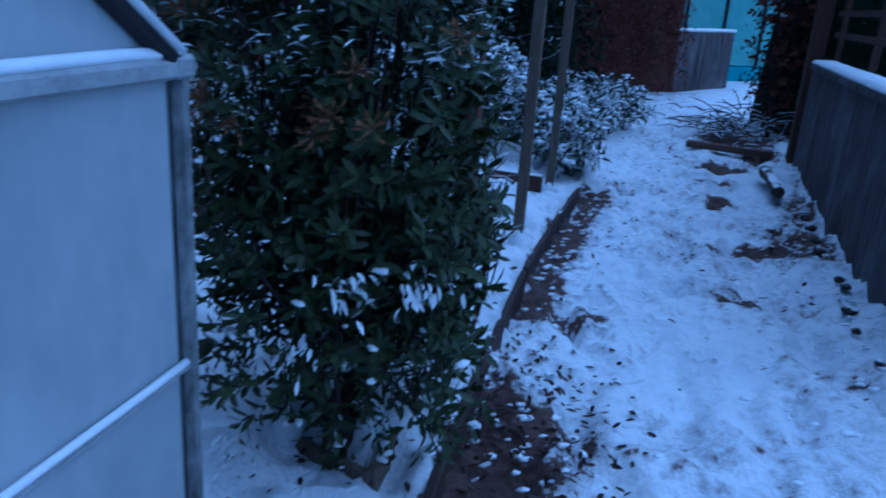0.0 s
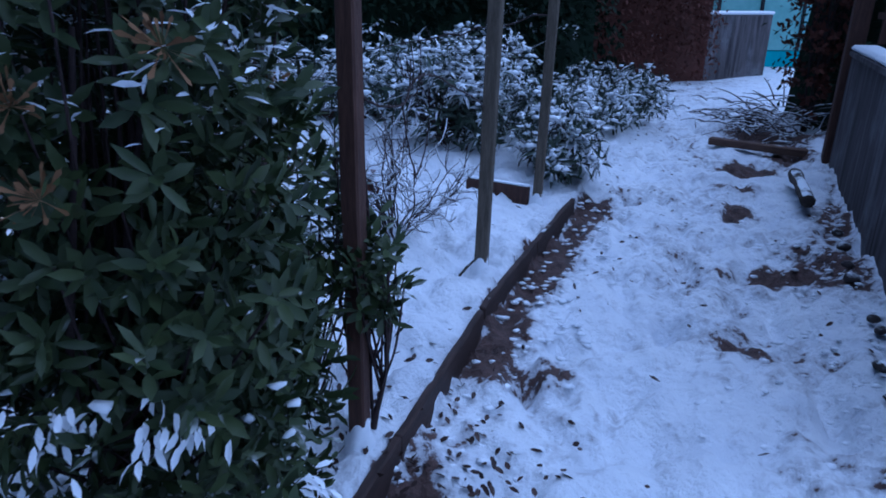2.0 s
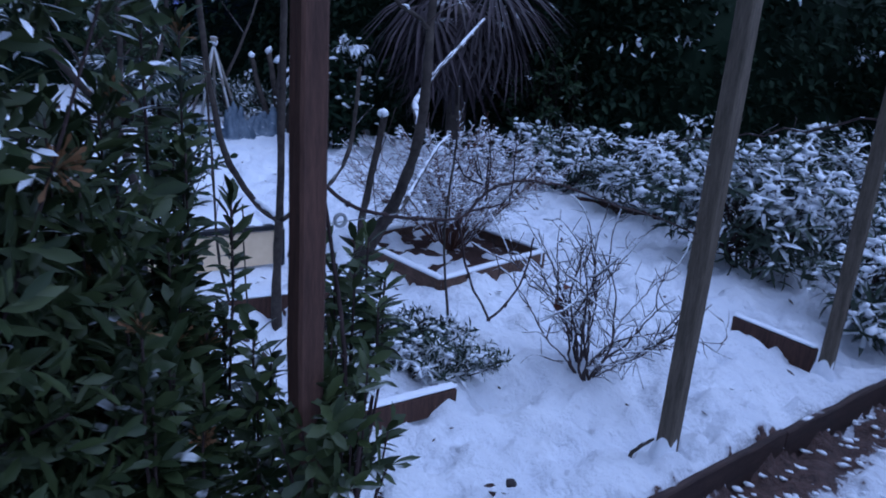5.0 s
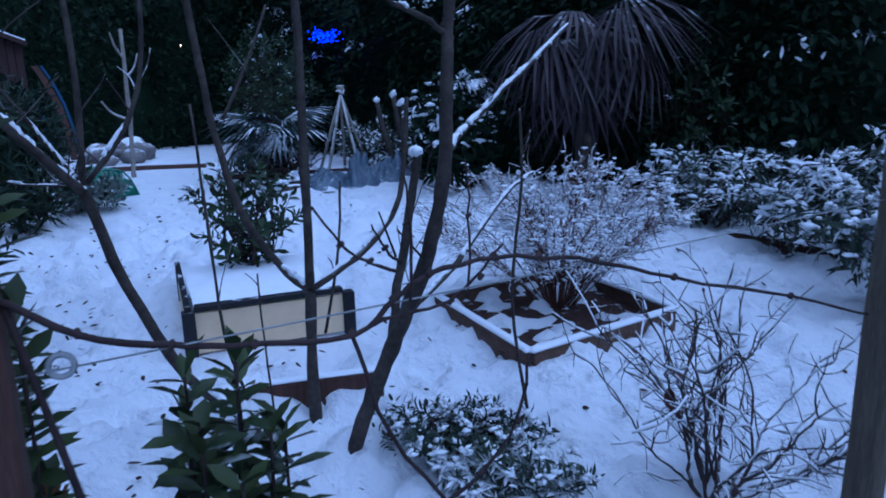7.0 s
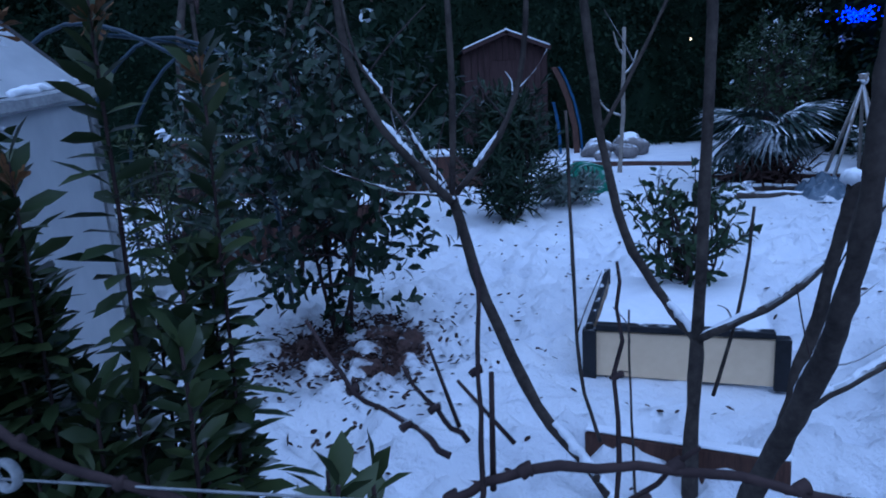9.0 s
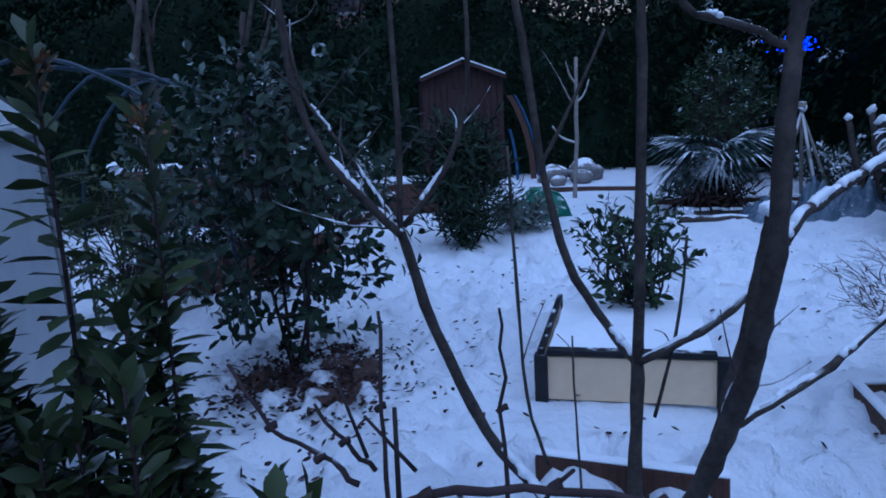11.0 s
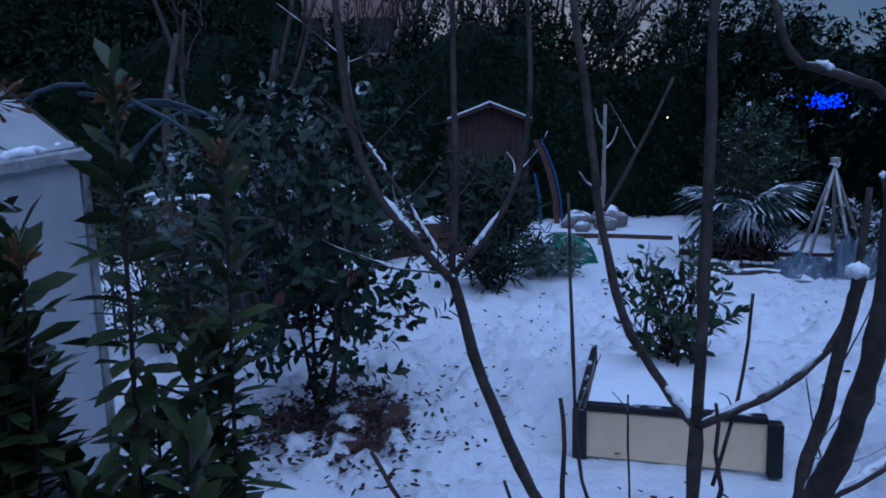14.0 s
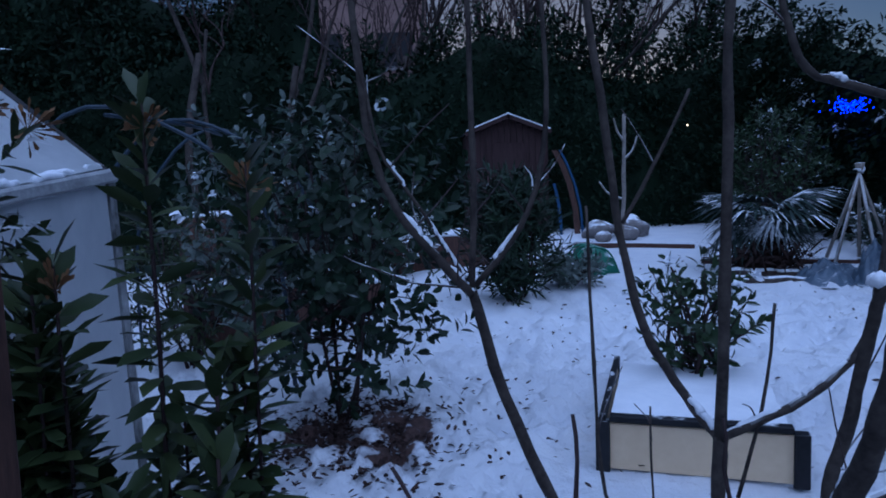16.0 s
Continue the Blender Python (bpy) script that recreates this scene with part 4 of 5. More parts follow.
# ---- low wall, conservatory and turquoise hut at the path's end ----
def build_far_end():
    w = thing("wall_north", 4.75, 13.0, 0.1, 33, "low grey rendered wall with snow along its top", "wall", kind="structure")
    box_part("render", (1.55, 0.25, 1.2), pose(0, 0, -0.1), CONCRETE, w)
    bm = bmesh.new()
    box(bm, 1.6, 0.3, 0.05, pose(0, 0, 1.102), 0.02)
    part("snow_cap", bm, SNOW_LUMP, w)
    c = thing("conservatory", 5.6, 15.6, 0.1, 10, "turquoise-glazed conservatory with dark glazing bars", "conservatory")
    box_part("base", (3.4, 2.0, 0.6), pose(0, 0, -0.2), TURQUOISE, c)
    for x in (-1.28, -0.43, 0.43, 1.28):
        box_part("glass_pane", (0.8, 0.02, 2.3), pose(x, -0.95, 0.42), PALE_GLASS, c)
    box_part("back_wall", (3.4, 0.1, 2.5), pose(0, 0.9, 0.4), TURQUOISE, c)
    for x in (-1.7, -0.855, 0.0, 0.855, 1.7):
        box_part("glazing_bar", (0.06, 0.08, 2.4), pose(x, -0.95, 0.4), BLACK, c)
    box_part("roof", (3.6, 2.2, 0.1), pose(0, 0, 2.82), ROOF, c)
    h = thing("turquoise_hut", 7.0, 15.4, 0.2, 12, "small turquoise wooden hut with snow on its gable", "hut")
    bm = bmesh.new()
    vs = [bm.verts.new(p) for p in [(-0.6, 0, 0), (0.6, 0, 0), (0.6, 0, 1.15), (0, 0, 1.6), (-0.6, 0, 1.15)]]
    f = bm.faces.new(vs)
    r = bmesh.ops.extrude_face_region(bm, geom=[f])
    bmesh.ops.translate(bm, vec=(0, 1.2, 0), verts=[v for v in r["geom"] if isinstance(v, bmesh.types.BMVert)])
    part("body", bm, TURQUOISE, h)
    for s in (-1, 1):
        bm = bmesh.new()
        box(bm, 0.82, 1.4, 0.06, pose(s * 0.33, 0.6, 1.36, 0, s * 37, 0), 0.015)
        part("roof_slope", bm, SNOW_LUMP, h, "snow-covered roof slope")


PALE_GLASS = two_tone("pale_green_glazing", (0.16, 0.38, 0.36), (0.25, 0.5, 0.48), 2, 0.3, 0.5, strength=0.05)
build_far_end()


# ---- things along the wall ----
def build_wall_side():
    e = thing("corner_post", 3.70, 7.02, 0.05, -19, "dark brown square timber post at the wall's end", "post")
    box_part("shaft", (0.14, 0.14, 3.0), pose(0, 0, -0.1), WOOD_DARK, e, bevel=0.008)
    t = thing("trellis", 3.72, 6.9, 0, -19.3, "dark slatted trellis standing above the wall", "trellis")
    for i in range(7):
        box_part("slat", (0.02, 4.5, 0.05), pose(0.05, -2.30, 1.35 + i * 0.19), WOOD_DARK, t, bevel=0)
    for y in (-0.1, -1.55, -3.0, -4.45):
        box_part("upright", (0.05, 0.05, 1.5), pose(0.10, y, 1.15), WOOD_DARK, t)
    b = thing("timber_board", 3.25, 7.56, 0.10, -33.5, "snow-edged brown board lying across the path", "board")
    box_part("plank", (0.92, 0.10, 0.07), pose(0, 0, -0.02), BOARD, b, bevel=0.008)
    g = thing("short_log", 2.98, 5.95, 0.10, 0, "short dark log with snow lying by the wall", "log")
    p = Pile()
    p.tube([(0.13, 0.42, 0.04), (0, 0, 0.05), (-0.12, -0.40, 0.04)], 0.055, 0.05, 9, 0.004, 1)
    p.done("trunk", BARK, g)
    hp = thing("brash_heap", 3.75, 8.5, 0.1, 0, "dark heap of cut brushwood beside the path", "brushwood", kind="stuff")
    r = np.random.default_rng(8)
    p = Pile()
    for i in range(170):
        a = np.array([r.normal(0, 0.28), r.normal(0, 0.4), abs(r.normal(0.05, 0.12))])
        d = unit(np.array([r.normal(-0.5, 0.6), r.normal(0, 0.6), r.normal(0.05, 0.15)])) * r.uniform(0.2, 0.5)
        p.tube([a, a + d * 0.5 + [0, 0, 0.03], a + d], 0.009, 0.004, 4, 0, i)
    p.done("branches", TWIG, hp)


build_wall_side()


def stone(x, y, r, label, group, seed):
    bm = bmesh.new()
    bmesh.ops.create_icosphere(bm, subdivisions=2, radius=r)
    for v in bm.verts:
        v.co *= 1 + 0.45 * noise.noise(v.co / r * 0.9 + Vector((seed, 0, 0)))
        v.co.z *= 0.7
    o = part("stone", bm, DARK_STONE, None, "", True)
    o.matrix_world = pose(x, y, zat(x, y) + r * 0.3, 0, 0, seed * 50)
    tagged(o, label, "stone", group)


DARK_STONE = two_tone("dark_wet_stone", (0.016, 0.013, 0.014), (0.055, 0.045, 0.044), 12, 0.7, 0.3, snow=(0.6, 0.85, 5.0, 0.5))
rs = np.random.default_rng(12)
for k in range(9):
    sy = 2.7 + 0.30 * k + rs.normal(0, 0.05)
    stone(float(wall_x(sy)) - 0.10 - abs(rs.normal(0, 0.05)), sy, rs.uniform(0.02, 0.042), "dark stone poking from the snow at the wall's foot", "stones along the wall", k + 1)
stone(0.139, 3.521, 0.022, "small dark stone lying on the snow", "", 40)
st = thing("stick", 0.398, 3.963, zat(0.398, 3.963), 0, "short broken stick leaning on the post's foot", "stick")
p = Pile()
p.tube([(0, 0, -0.02), (0.04, 0.0, 0.05), (0.085, 0.0, 0.10)], 0.008, 0.006, 6, 0.002, 2)
p.done("shaft", BARK, st)
shrub("red_leaved_climber", 4.15, 8.6, 0.1, 0.42, 0.5, 2.9, 260, 7, 0.08, 0.05, LEAF_RUST, "red-brown leaved climber with snow flecks on the post", seed=31, snow_tufts=26, stems=6)
hedge("hedge_east", 4.6, 9.5, 5.2, 4.0, 2.9, 0.8, 7000, 0.1, LEAF_HEDGE, "dark hedge behind the concrete wall", 9, 0.2)

# ---- bed corner near the greenhouse ----
b = thing("corner_board", -0.17, 1.80, 0.02, 0, "weathered timber corner of the near bed", "board")
box_part("board", (0.03, 0.45, 0.16), pose(0.06, 0.19, -0.03, 0, 0, -17), WOOD_GREY, b)
box_part("board", (0.34, 0.03, 0.15), pose(-0.15, 0.07, -0.03, 0, 0, -34), WOOD_GREY, b)
bm = bmesh.new()
bmesh.ops.create_icosphere(bm, subdivisions=3, radius=0.06)
for v in bm.verts:
    v.co *= 1 + 0.3 * noise.noise(v.co * 14)
snowball = part("snow_lump", bm, SNOW_LUMP, None, "", True)
snowball.matrix_world = pose(-0.47, 1.97, 0.16)
tagged(snowball, "rounded lump of fallen snow by the bed", "snow lump")


# ---- bare small trees ----
def branch_tree(name, label, x, stems, twig_count, seed):
    """A small tree trained near one plane; stems give (radius at foot, radius at tip, points as y, z or x, y, z)."""
    y0, z0 = stems[0][2][0][-2:]
    e = thing(name, x, y0, z0, 0, label, "tree", "bare young trees on the lawn")
    cap = stems[1][2][-1] if "twin" in label else None
    r = np.random.default_rng(seed)
    tw = Pile()
    sn = Pile()
    for k, (ra, rb, pts) in enumerate(stems):
        q = [((c[0] - x if len(c) == 3 else r.normal(0, 0.012) * (i > 0)), c[-2] - y0, c[-1] - z0) for i, c in enumerate(pts)]
        p = Pile()
        p.tube(q, ra, rb, 9, 0.0015, seed * 10 + k)
        p.done("trunk" if k == 0 else "branch", BARK, e)
        for i in range(1, len(q)):
            a, b = np.array(q[i - 1]), np.array(q[i])
            run = b - a
            if abs(run[2]) > 0.86 * np.linalg.norm(run):
                continue
            for _ in range(max(1, int(np.linalg.norm(run) / 0.06))):
                u = r.uniform(0, 0.55)
                w = min(1.0, u + r.uniform(0.2, 0.5))
                rad = ra + (rb - ra) * (i - 0.5) / (len(q) - 1)
                up = np.array([0, 0, rad * 0.75])
                mid = a + run * (u + w) / 2 + up * 1.25
                sn.tube([a + run * u + up * 0.6, mid, a + run * w + up * 0.6], rad * 0.95, rad * 0.6, 6, 0.002, i)
        for _ in range(int(twig_count * (k > 0))):
            i = int(r.integers(1, len(q)))
            a = np.array(q[i - 1]) + (np.array(q[i]) - np.array(q[i - 1])) * r.random()
            d = unit(np.array([r.normal(0, 0.7), r.normal(0, 0.6), 0.7])) * r.uniform(0.08, 0.3)
            tw.tube([a, a + d * 0.5 + r.normal(0, 0.012, 3), a + d], 0.0028, 0.0014, 4, 0, 1)
    if tw.n:
        o = tw.done("twig", TWIG, e)
        o["kind"] = "stuff"
    if cap:
        for _ in range(5):
            sn.add(ICO_V * (1 + r.normal(0, 0.15, (len(ICO_V), 1))) * [0.016, 0.018, 0.018] + [cap[0] - x + r.normal(0, 0.005), cap[1] - y0 + r.normal(0, 0.008), cap[2] - z0 + 0.010], ICO_F)
    if sn.n:
        sn.done("snow", SNOW_LUMP, e, "snow lying along the branches")["kind"] = "stuff"
    return e


branch_tree("bare_tree", "leaning bare young tree with snow along its branches", -1.34, [
    (0.0196, 0.0161, [(-1.061, 3.585, 0.14), (-1.121, 3.555, 0.20), (-1.22, 3.46, 0.36), (-1.32, 3.305, 0.55), (3.164, 0.888), (3.072, 1.211)]),
    (0.015, 0.0092, [(3.072, 1.199), (2.968, 1.314), (2.864, 1.453), (2.795, 1.637), (2.761, 1.994), (2.726, 2.651)]),
    (0.0104, 0.0069, [(3.072, 1.211), (3.083, 1.51), (3.083, 1.994), (3.072, 2.651)]),
    (0.0104, 0.0058, [(3.083, 1.222), (3.222, 1.395), (3.291, 1.602), (3.302, 1.914), (3.256, 2.536)]),
    (0.004, 0.002, [(3.05, 1.22), (2.93, 1.235), (2.80, 1.28)]),
    (0.0069, 0.0035, [(3.06, 1.234), (2.899, 1.499), (2.818, 1.626), (2.772, 1.902)])], 4, 61)
branch_tree("bare_tree", "upright bare young tree forking low with snow in its fork", -1.26, [
    (0.0231, 0.02, [(3.769, 0.1), (3.774, 0.448), (3.779, 0.763)]),
    (0.0158, 0.0105, [(-1.26, 3.779, 0.753), (-1.38, 3.72, 0.85), (-1.42, 3.606, 1.066), (-1.42, 3.538, 1.351), (-1.42, 3.492, 1.693), (-1.42, 3.447, 2.023), (-1.42, 3.413, 2.638)]),
    (0.0179, 0.0126, [(3.779, 0.763), (3.79, 1.195), (3.795, 1.678), (3.8, 1.983), (3.821, 2.657)]),
    (0.014, 0.009, [(-1.25, 3.779, 0.763), (-1.2, 3.95, 0.86), (-1.2, 4.13, 0.99), (-1.2, 4.2, 1.17), (-1.2, 4.23, 1.45)]),
    (0.0063, 0.0042, [(3.495, 1.394), (3.611, 1.605), (3.695, 1.763)]),
    (0.0063, 0.0042, [(3.832, 0.574), (3.895, 0.847), (3.927, 1.152)]),
    (0.0063, 0.0042, [(3.485, 0.448), (3.422, 0.69), (3.401, 1.1), (3.395, 1.447)]),
    (0.005, 0.003, [(3.6, 0.15), (3.585, 0.5), (3.575, 0.86)])], 1, 62)
branch_tree("bare_tree", "thick bare tree with twin stems and snowy side branches", -0.48, [
    (0.030, 0.013, [(-1.00, 3.68, 0.05), (-0.92, 3.745, 0.36), (-0.81, 3.775, 0.60), (-0.70, 3.78, 0.80), (-0.59, 3.765, 0.97), (-0.52, 3.755, 1.12), (-0.48, 3.75, 1.28), (-0.465, 3.75, 1.45), (-0.48, 3.775, 1.62), (-0.49, 3.81, 1.9), (-0.50, 3.85, 2.5)]),
    (0.016, 0.014, [(-0.79, 3.775, 0.64), (-0.83, 3.84, 0.80), (-0.84, 3.89, 0.95), (-0.82, 3.907, 1.09), (-0.80, 3.92, 1.22), (-0.80, 3.93, 1.27)]),
    (0.013, 0.007, [(-0.73, 3.775, 0.76), (-0.74, 3.90, 0.82), (-0.78, 4.08, 0.885), (-0.82, 4.22, 0.96), (-0.88, 4.42, 1.06), (-0.94, 4.58, 1.10), (-1.0, 4.75, 1.12)]),
    (0.015, 0.009, [(-0.49, 3.755, 1.24), (-0.58, 3.86, 1.29), (-0.72, 4.03, 1.32), (-0.82, 4.25, 1.39), (-0.86, 4.40, 1.464), (-0.88, 4.58, 1.56), (-0.9, 4.85, 1.72)]),
    (0.0087, 0.0052, [(-0.48, 3.79, 1.6), (-0.48, 3.729, 1.63), (-0.48, 3.646, 1.665), (-0.48, 3.572, 1.691), (-0.48, 3.529, 1.795), (-0.48, 3.494, 2.064)]),
    (0.007, 0.004, [(-0.65, 4.30, 0.30), (-0.65, 4.22, 0.75), (-0.65, 4.27, 1.15), (-0.65, 4.26, 1.4)])], 3, 63)


# ---- wires and vine on the fence ----
def build_fence_line():
    P0, P1 = np.array([0.130, 2.58]), np.array([0.516, 4.02])

    def on(s, z, off=0.0):
        d = P0 + (P1 - P0) * s
        return (d[0] + off, d[1], z)

    for z0, z1, r in ((1.19, 1.235, 0.0013), (1.75, 1.76, 0.0013)):
        w = Pile()
        w.tube([on(0.0, z0), on(0.5, (z0 + z1) / 2 - 0.004), on(1, z1)], r, r, 5)
        o = w.done("fence_wire", WIRE)
        tagged(o, "thin galvanised wire stretched between the fence posts", "wire", "wires of the vine fence")
    w = Pile()
    w.tube([on(1, 1.22), (0.72, 4.7, 1.20), (0.91, 5.36, 1.22)], 0.0013, 0.0013, 5)
    tagged(w.done("fence_wire", WIRE), "thin galvanised wire stretched between the fence posts", "wire", "wires of the vine fence")
    bm = bmesh.new()
    n, k, R, q = 24, 8, 0.012, 0.0032
    rings = [[bm.verts.new(((R + q * math.cos(b)) * math.cos(a), q * math.sin(b) * 1.6, (R + q * math.cos(b)) * math.sin(a))) for b in [j * 2 * math.pi / k for j in range(k)]] for a in [i * 2 * math.pi / n for i in range(n)]]
    for i in range(n):
        for j in range(k):
            bm.faces.new((rings[i][j], rings[i][(j + 1) % k], rings[(i + 1) % n][(j + 1) % k], rings[(i + 1) % n][j]))
    ring = part("wire_ring", bm, WIRE, None, "", True)
    ring.matrix_world = pose(0.142, 2.62, 1.195, 0, 0, 72)
    tagged(ring, "galvanised metal eye holding the wire at the post", "ring")
    v = thing("vine", *on(0.05, 0.12), 0, "dark bare vine trained along the fence wire", "vine")
    base = np.array(on(0.05, 0.12))

    def cane(pts, ra, rb, seed=0, mat_=CANE):
        r = np.random.default_rng(seed)
        p = Pile()
        p.tube([np.array(on(s, z, r.normal(0, 0.004))) - base for s, z in pts], ra, rb, 7, 0.0012, seed)
        for s, z in pts[1:-1]:
            c = np.array(on(s, z)) - base
            p.tube([c - [0, 0.004, 0.002], c + [0, 0, 0.001], c + [0, 0.004, 0.002]], ra * 1.25, ra * 1.25, 7)
        p.done("cane", mat_, v)

    cane([(0.0, 1.27), (0.04, 1.225), (0.10, 1.195), (0.16, 1.178), (0.24, 1.168), (0.28, 1.205), (0.315, 1.230), (0.38, 1.240), (0.43, 1.230), (0.50, 1.21), (0.61, 1.16), (0.81, 1.08), (0.98, 1.0)], 0.0042, 0.0028, 1)
    cane([(0.255, 1.175), (0.29, 1.181), (0.335, 1.187), (0.367, 1.214), (0.387, 1.258)], 0.0028, 0.0016, 2)
    cane([(0.28, 1.242), (0.26, 1.258), (0.235, 1.283), (0.214, 1.333)], 0.0026, 0.0014, 3)
    cane([(0.289, 1.248), (0.274, 1.272), (0.26, 1.305)], 0.0022, 0.0013, 4)
    cane([(0.285, 1.258), (0.272, 1.318)], 0.0018, 0.0012, 5)
    cane([(0.293, 1.20), (0.294, 1.30), (0.296, 1.372)], 0.0022, 0.0013, 6)
    cane([(0.31, 1.25), (0.285, 1.294)], 0.0018, 0.0012, 7)
    cane([(0.30, 1.21), (0.301, 1.298)], 0.0026, 0.0020, 8)
    cane([(0.355, 1.19), (0.355, 1.30), (0.356, 1.374)], 0.0019, 0.0011, 9)
    cane([(0.327, 0.89), (0.365, 0.92), (0.408, 0.986), (0.42, 1.089)], 0.0032, 0.0022, 10)
    cane([(0.05, 0.12), (0.03, 0.5), (0.04, 0.9), (0.0, 1.27)], 0.006, 0.0042, 11)
    cane([(0.24, 1.168), (0.27, 1.02), (0.327, 0.89)], 0.003, 0.003, 12)


build_fence_line()


# ---- planks and logs on the lawn ----
def lawn_board(x0, y0, x1, y1, h, label, name="timber_board"):
    L, a = math.hypot(x1 - x0, y1 - y0), math.degrees(math.atan2(y1 - y0, x1 - x0))
    cx, cy = (x0 + x1) / 2, (y0 + y1) / 2
    e = thing(name, cx, cy, zat(cx, cy) - 0.03, a, label, "board", "boards edging the lawn beds")
    box_part("plank", (L, 0.04, h + 0.03), pose(0, 0, 0, 0, random.uniform(-1.5, 1.5), 0), WOOD_DARK, e, bevel=0.006)
    bm = bmesh.new()
    box(bm, L, 0.043, 0.012, pose(0, 0, h + 0.032), 0.005)
    part("snow_line", bm, SNOW_LUMP, e)


lawn_board(-1.50, 3.50, -1.21, 4.06, 0.085, "dark board edge half buried in snow")
lawn_board(-0.50, 3.25, -0.28, 3.80, 0.07, "dark red-brown board edge half buried in snow")
lawn_board(0.42, 5.62, 0.86, 5.40, 0.10, "brown board edging with snow on top")
lawn_board(-1.5, 7.75, -0.5, 7.55, 0.07, "low dark board edging below the snowy bank")
lawn_board(-7.6, 6.4, -7.0, 8.2, 0.06, "low dark board edging of the far bed")
lawn_board(-9.6, 5.3, -9.0, 6.9, 0.06, "low dark board edging of the far bed")


# ---- leaf litter and snow crumbs ----
def scatter(name, label, spots, n, size, material, seed):
    r = np.random.default_rng(seed)
    P = []
    for x, y, sx, sy, share in spots:
        k = int(n * share)
        P.append(np.stack([r.normal(x, sx, k), r.normal(y, sy, k)], 1))
    P = np.concatenate(P)
    z = height(P[:, 0], P[:, 1]) + 0.008
    p = Pile()
    p.add(*leaves(np.column_stack([P, z]), np.column_stack([r.normal(0, 1, (len(P), 2)), r.normal(0.1, 0.15, len(P))]), size * r.uniform(0.5, 1.3, len(P)), size * 0.5, r, -0.2, True))
    tagged(p.done(name, material), label, "leaf litter", kind="stuff")


scatter("fallen_leaves", "brown fallen leaves scattered on the snow", [(-2.75, 2.75, 0.34, 0.14, 0.28), (-3.0, 2.7, 0.9, 0.25, 0.12), (-3.6, 4.2, 2.0, 1.4, 0.14), (0.35, 2.4, 0.25, 0.5, 0.12), (1.6, 5, 0.7, 2, 0.06), (2, 9, 0.9, 1.2, 0.06)], 1700, 0.042, LEAF_LITTER, 71)
scatter("dark_litter", "dark wet leaf litter under the shrubs", [(-2.75, 2.55, 0.36, 0.26, 0.75), (0.3, 2.2, 0.2, 0.45, 0.2), (-0.5, 2.1, 0.4, 0.4, 0.12)], 1500, 0.042, SOIL, 72)

# Dark leaf shapes serve as litter and also as shade in the lawn's dents.
scatter("lawn_specks", "dark specks of litter and grass, and painted shade of dents in the snow", [(-2.2, 3.7, 1.3, 0.9, 0.4), (-4.5, 5.0, 1.8, 1.2, 0.4), (-0.6, 4.6, 0.6, 0.8, 0.1), (-2.4, 2.9, 0.5, 0.3, 0.1)], 300, 0.04, SOIL, 74)


def crumbs(name, label, n, seed):
    r = np.random.default_rng(seed)
    p = Pile()
    bm = bmesh.new()
    bmesh.ops.create_icosphere(bm, subdivisions=1, radius=1)
    bv = np.array([v.co[:] for v in bm.verts])
    bf = [[v.index for v in f.verts] for f in bm.faces]
    bm.free()
    for i in range(n):
        y = r.uniform(1.2, 6)
        x = float(edge_x(np.array(y))) + abs(r.normal(0.22, 0.16)) if r.random() < 0.6 else float(wall_x(np.array(y))) - abs(r.normal(0.2, 0.2)) - 0.05
        s = r.uniform(0.006, 0.018)
        v = bv * (1 + r.normal(0, 0.28, (len(bv), 1))) * s * [1.6, 1, 0.55] + [x, y, zat(x, y) - 0.006]
        p.add(v, bf)
    tagged(p.done(name, SNOW_LUMP), label, "snow", kind="stuff")


crumbs("snow_crumbs", "small crumbs of snow beside the edging and the wall", 650, 73)


# ---- palms ----
def palm(x, y, z, trunk, fronds, length, material, label, seed, droop=0.5, blade=0.028, lift=(-0.5, 1.0)):
    r = np.random.default_rng(seed)
    e = thing("palm", x, y, z, 0, label, "palm")
    t = Pile()
    t.tube([(0, 0, -0.1), (0.02, 0, trunk * 0.5), (0, 0, trunk)], 0.11, 0.09, 9, 0.004, seed)
    t.done("trunk", BARK, e)
    for i in range(fronds):
        a, el = i * 2.4, r.uniform(*lift)
        d = np.array([math.cos(a) * math.cos(el), math.sin(a) * math.cos(el), math.sin(el)])
        L = length * r.uniform(0.75, 1.1)
        hub = np.array([0, 0, trunk]) + d * L * 0.42
        k = 17
        s = unit(np.cross(d, [0, 0, 1.0]))
        n = np.cross(s, d)
        ang = np.linspace(-1.5, 1.5, k)
        D = np.cos(ang)[:, None] * d + np.sin(ang)[:, None] * s + n * 0.12
        p = Pile()
        p.add(*leaves(np.tile(hub, (k, 1)), D, L * 0.62 * r.uniform(0.85, 1.1, k), blade, r, droop, True, up=np.tile(n, (k, 1))))
        p.tube([(0, 0, trunk), hub * 0.5 + [0, 0, trunk * 0.5 + 0.03], hub], 0.010, 0.006, 5)
        p.done("frond", material, e, smooth=False)


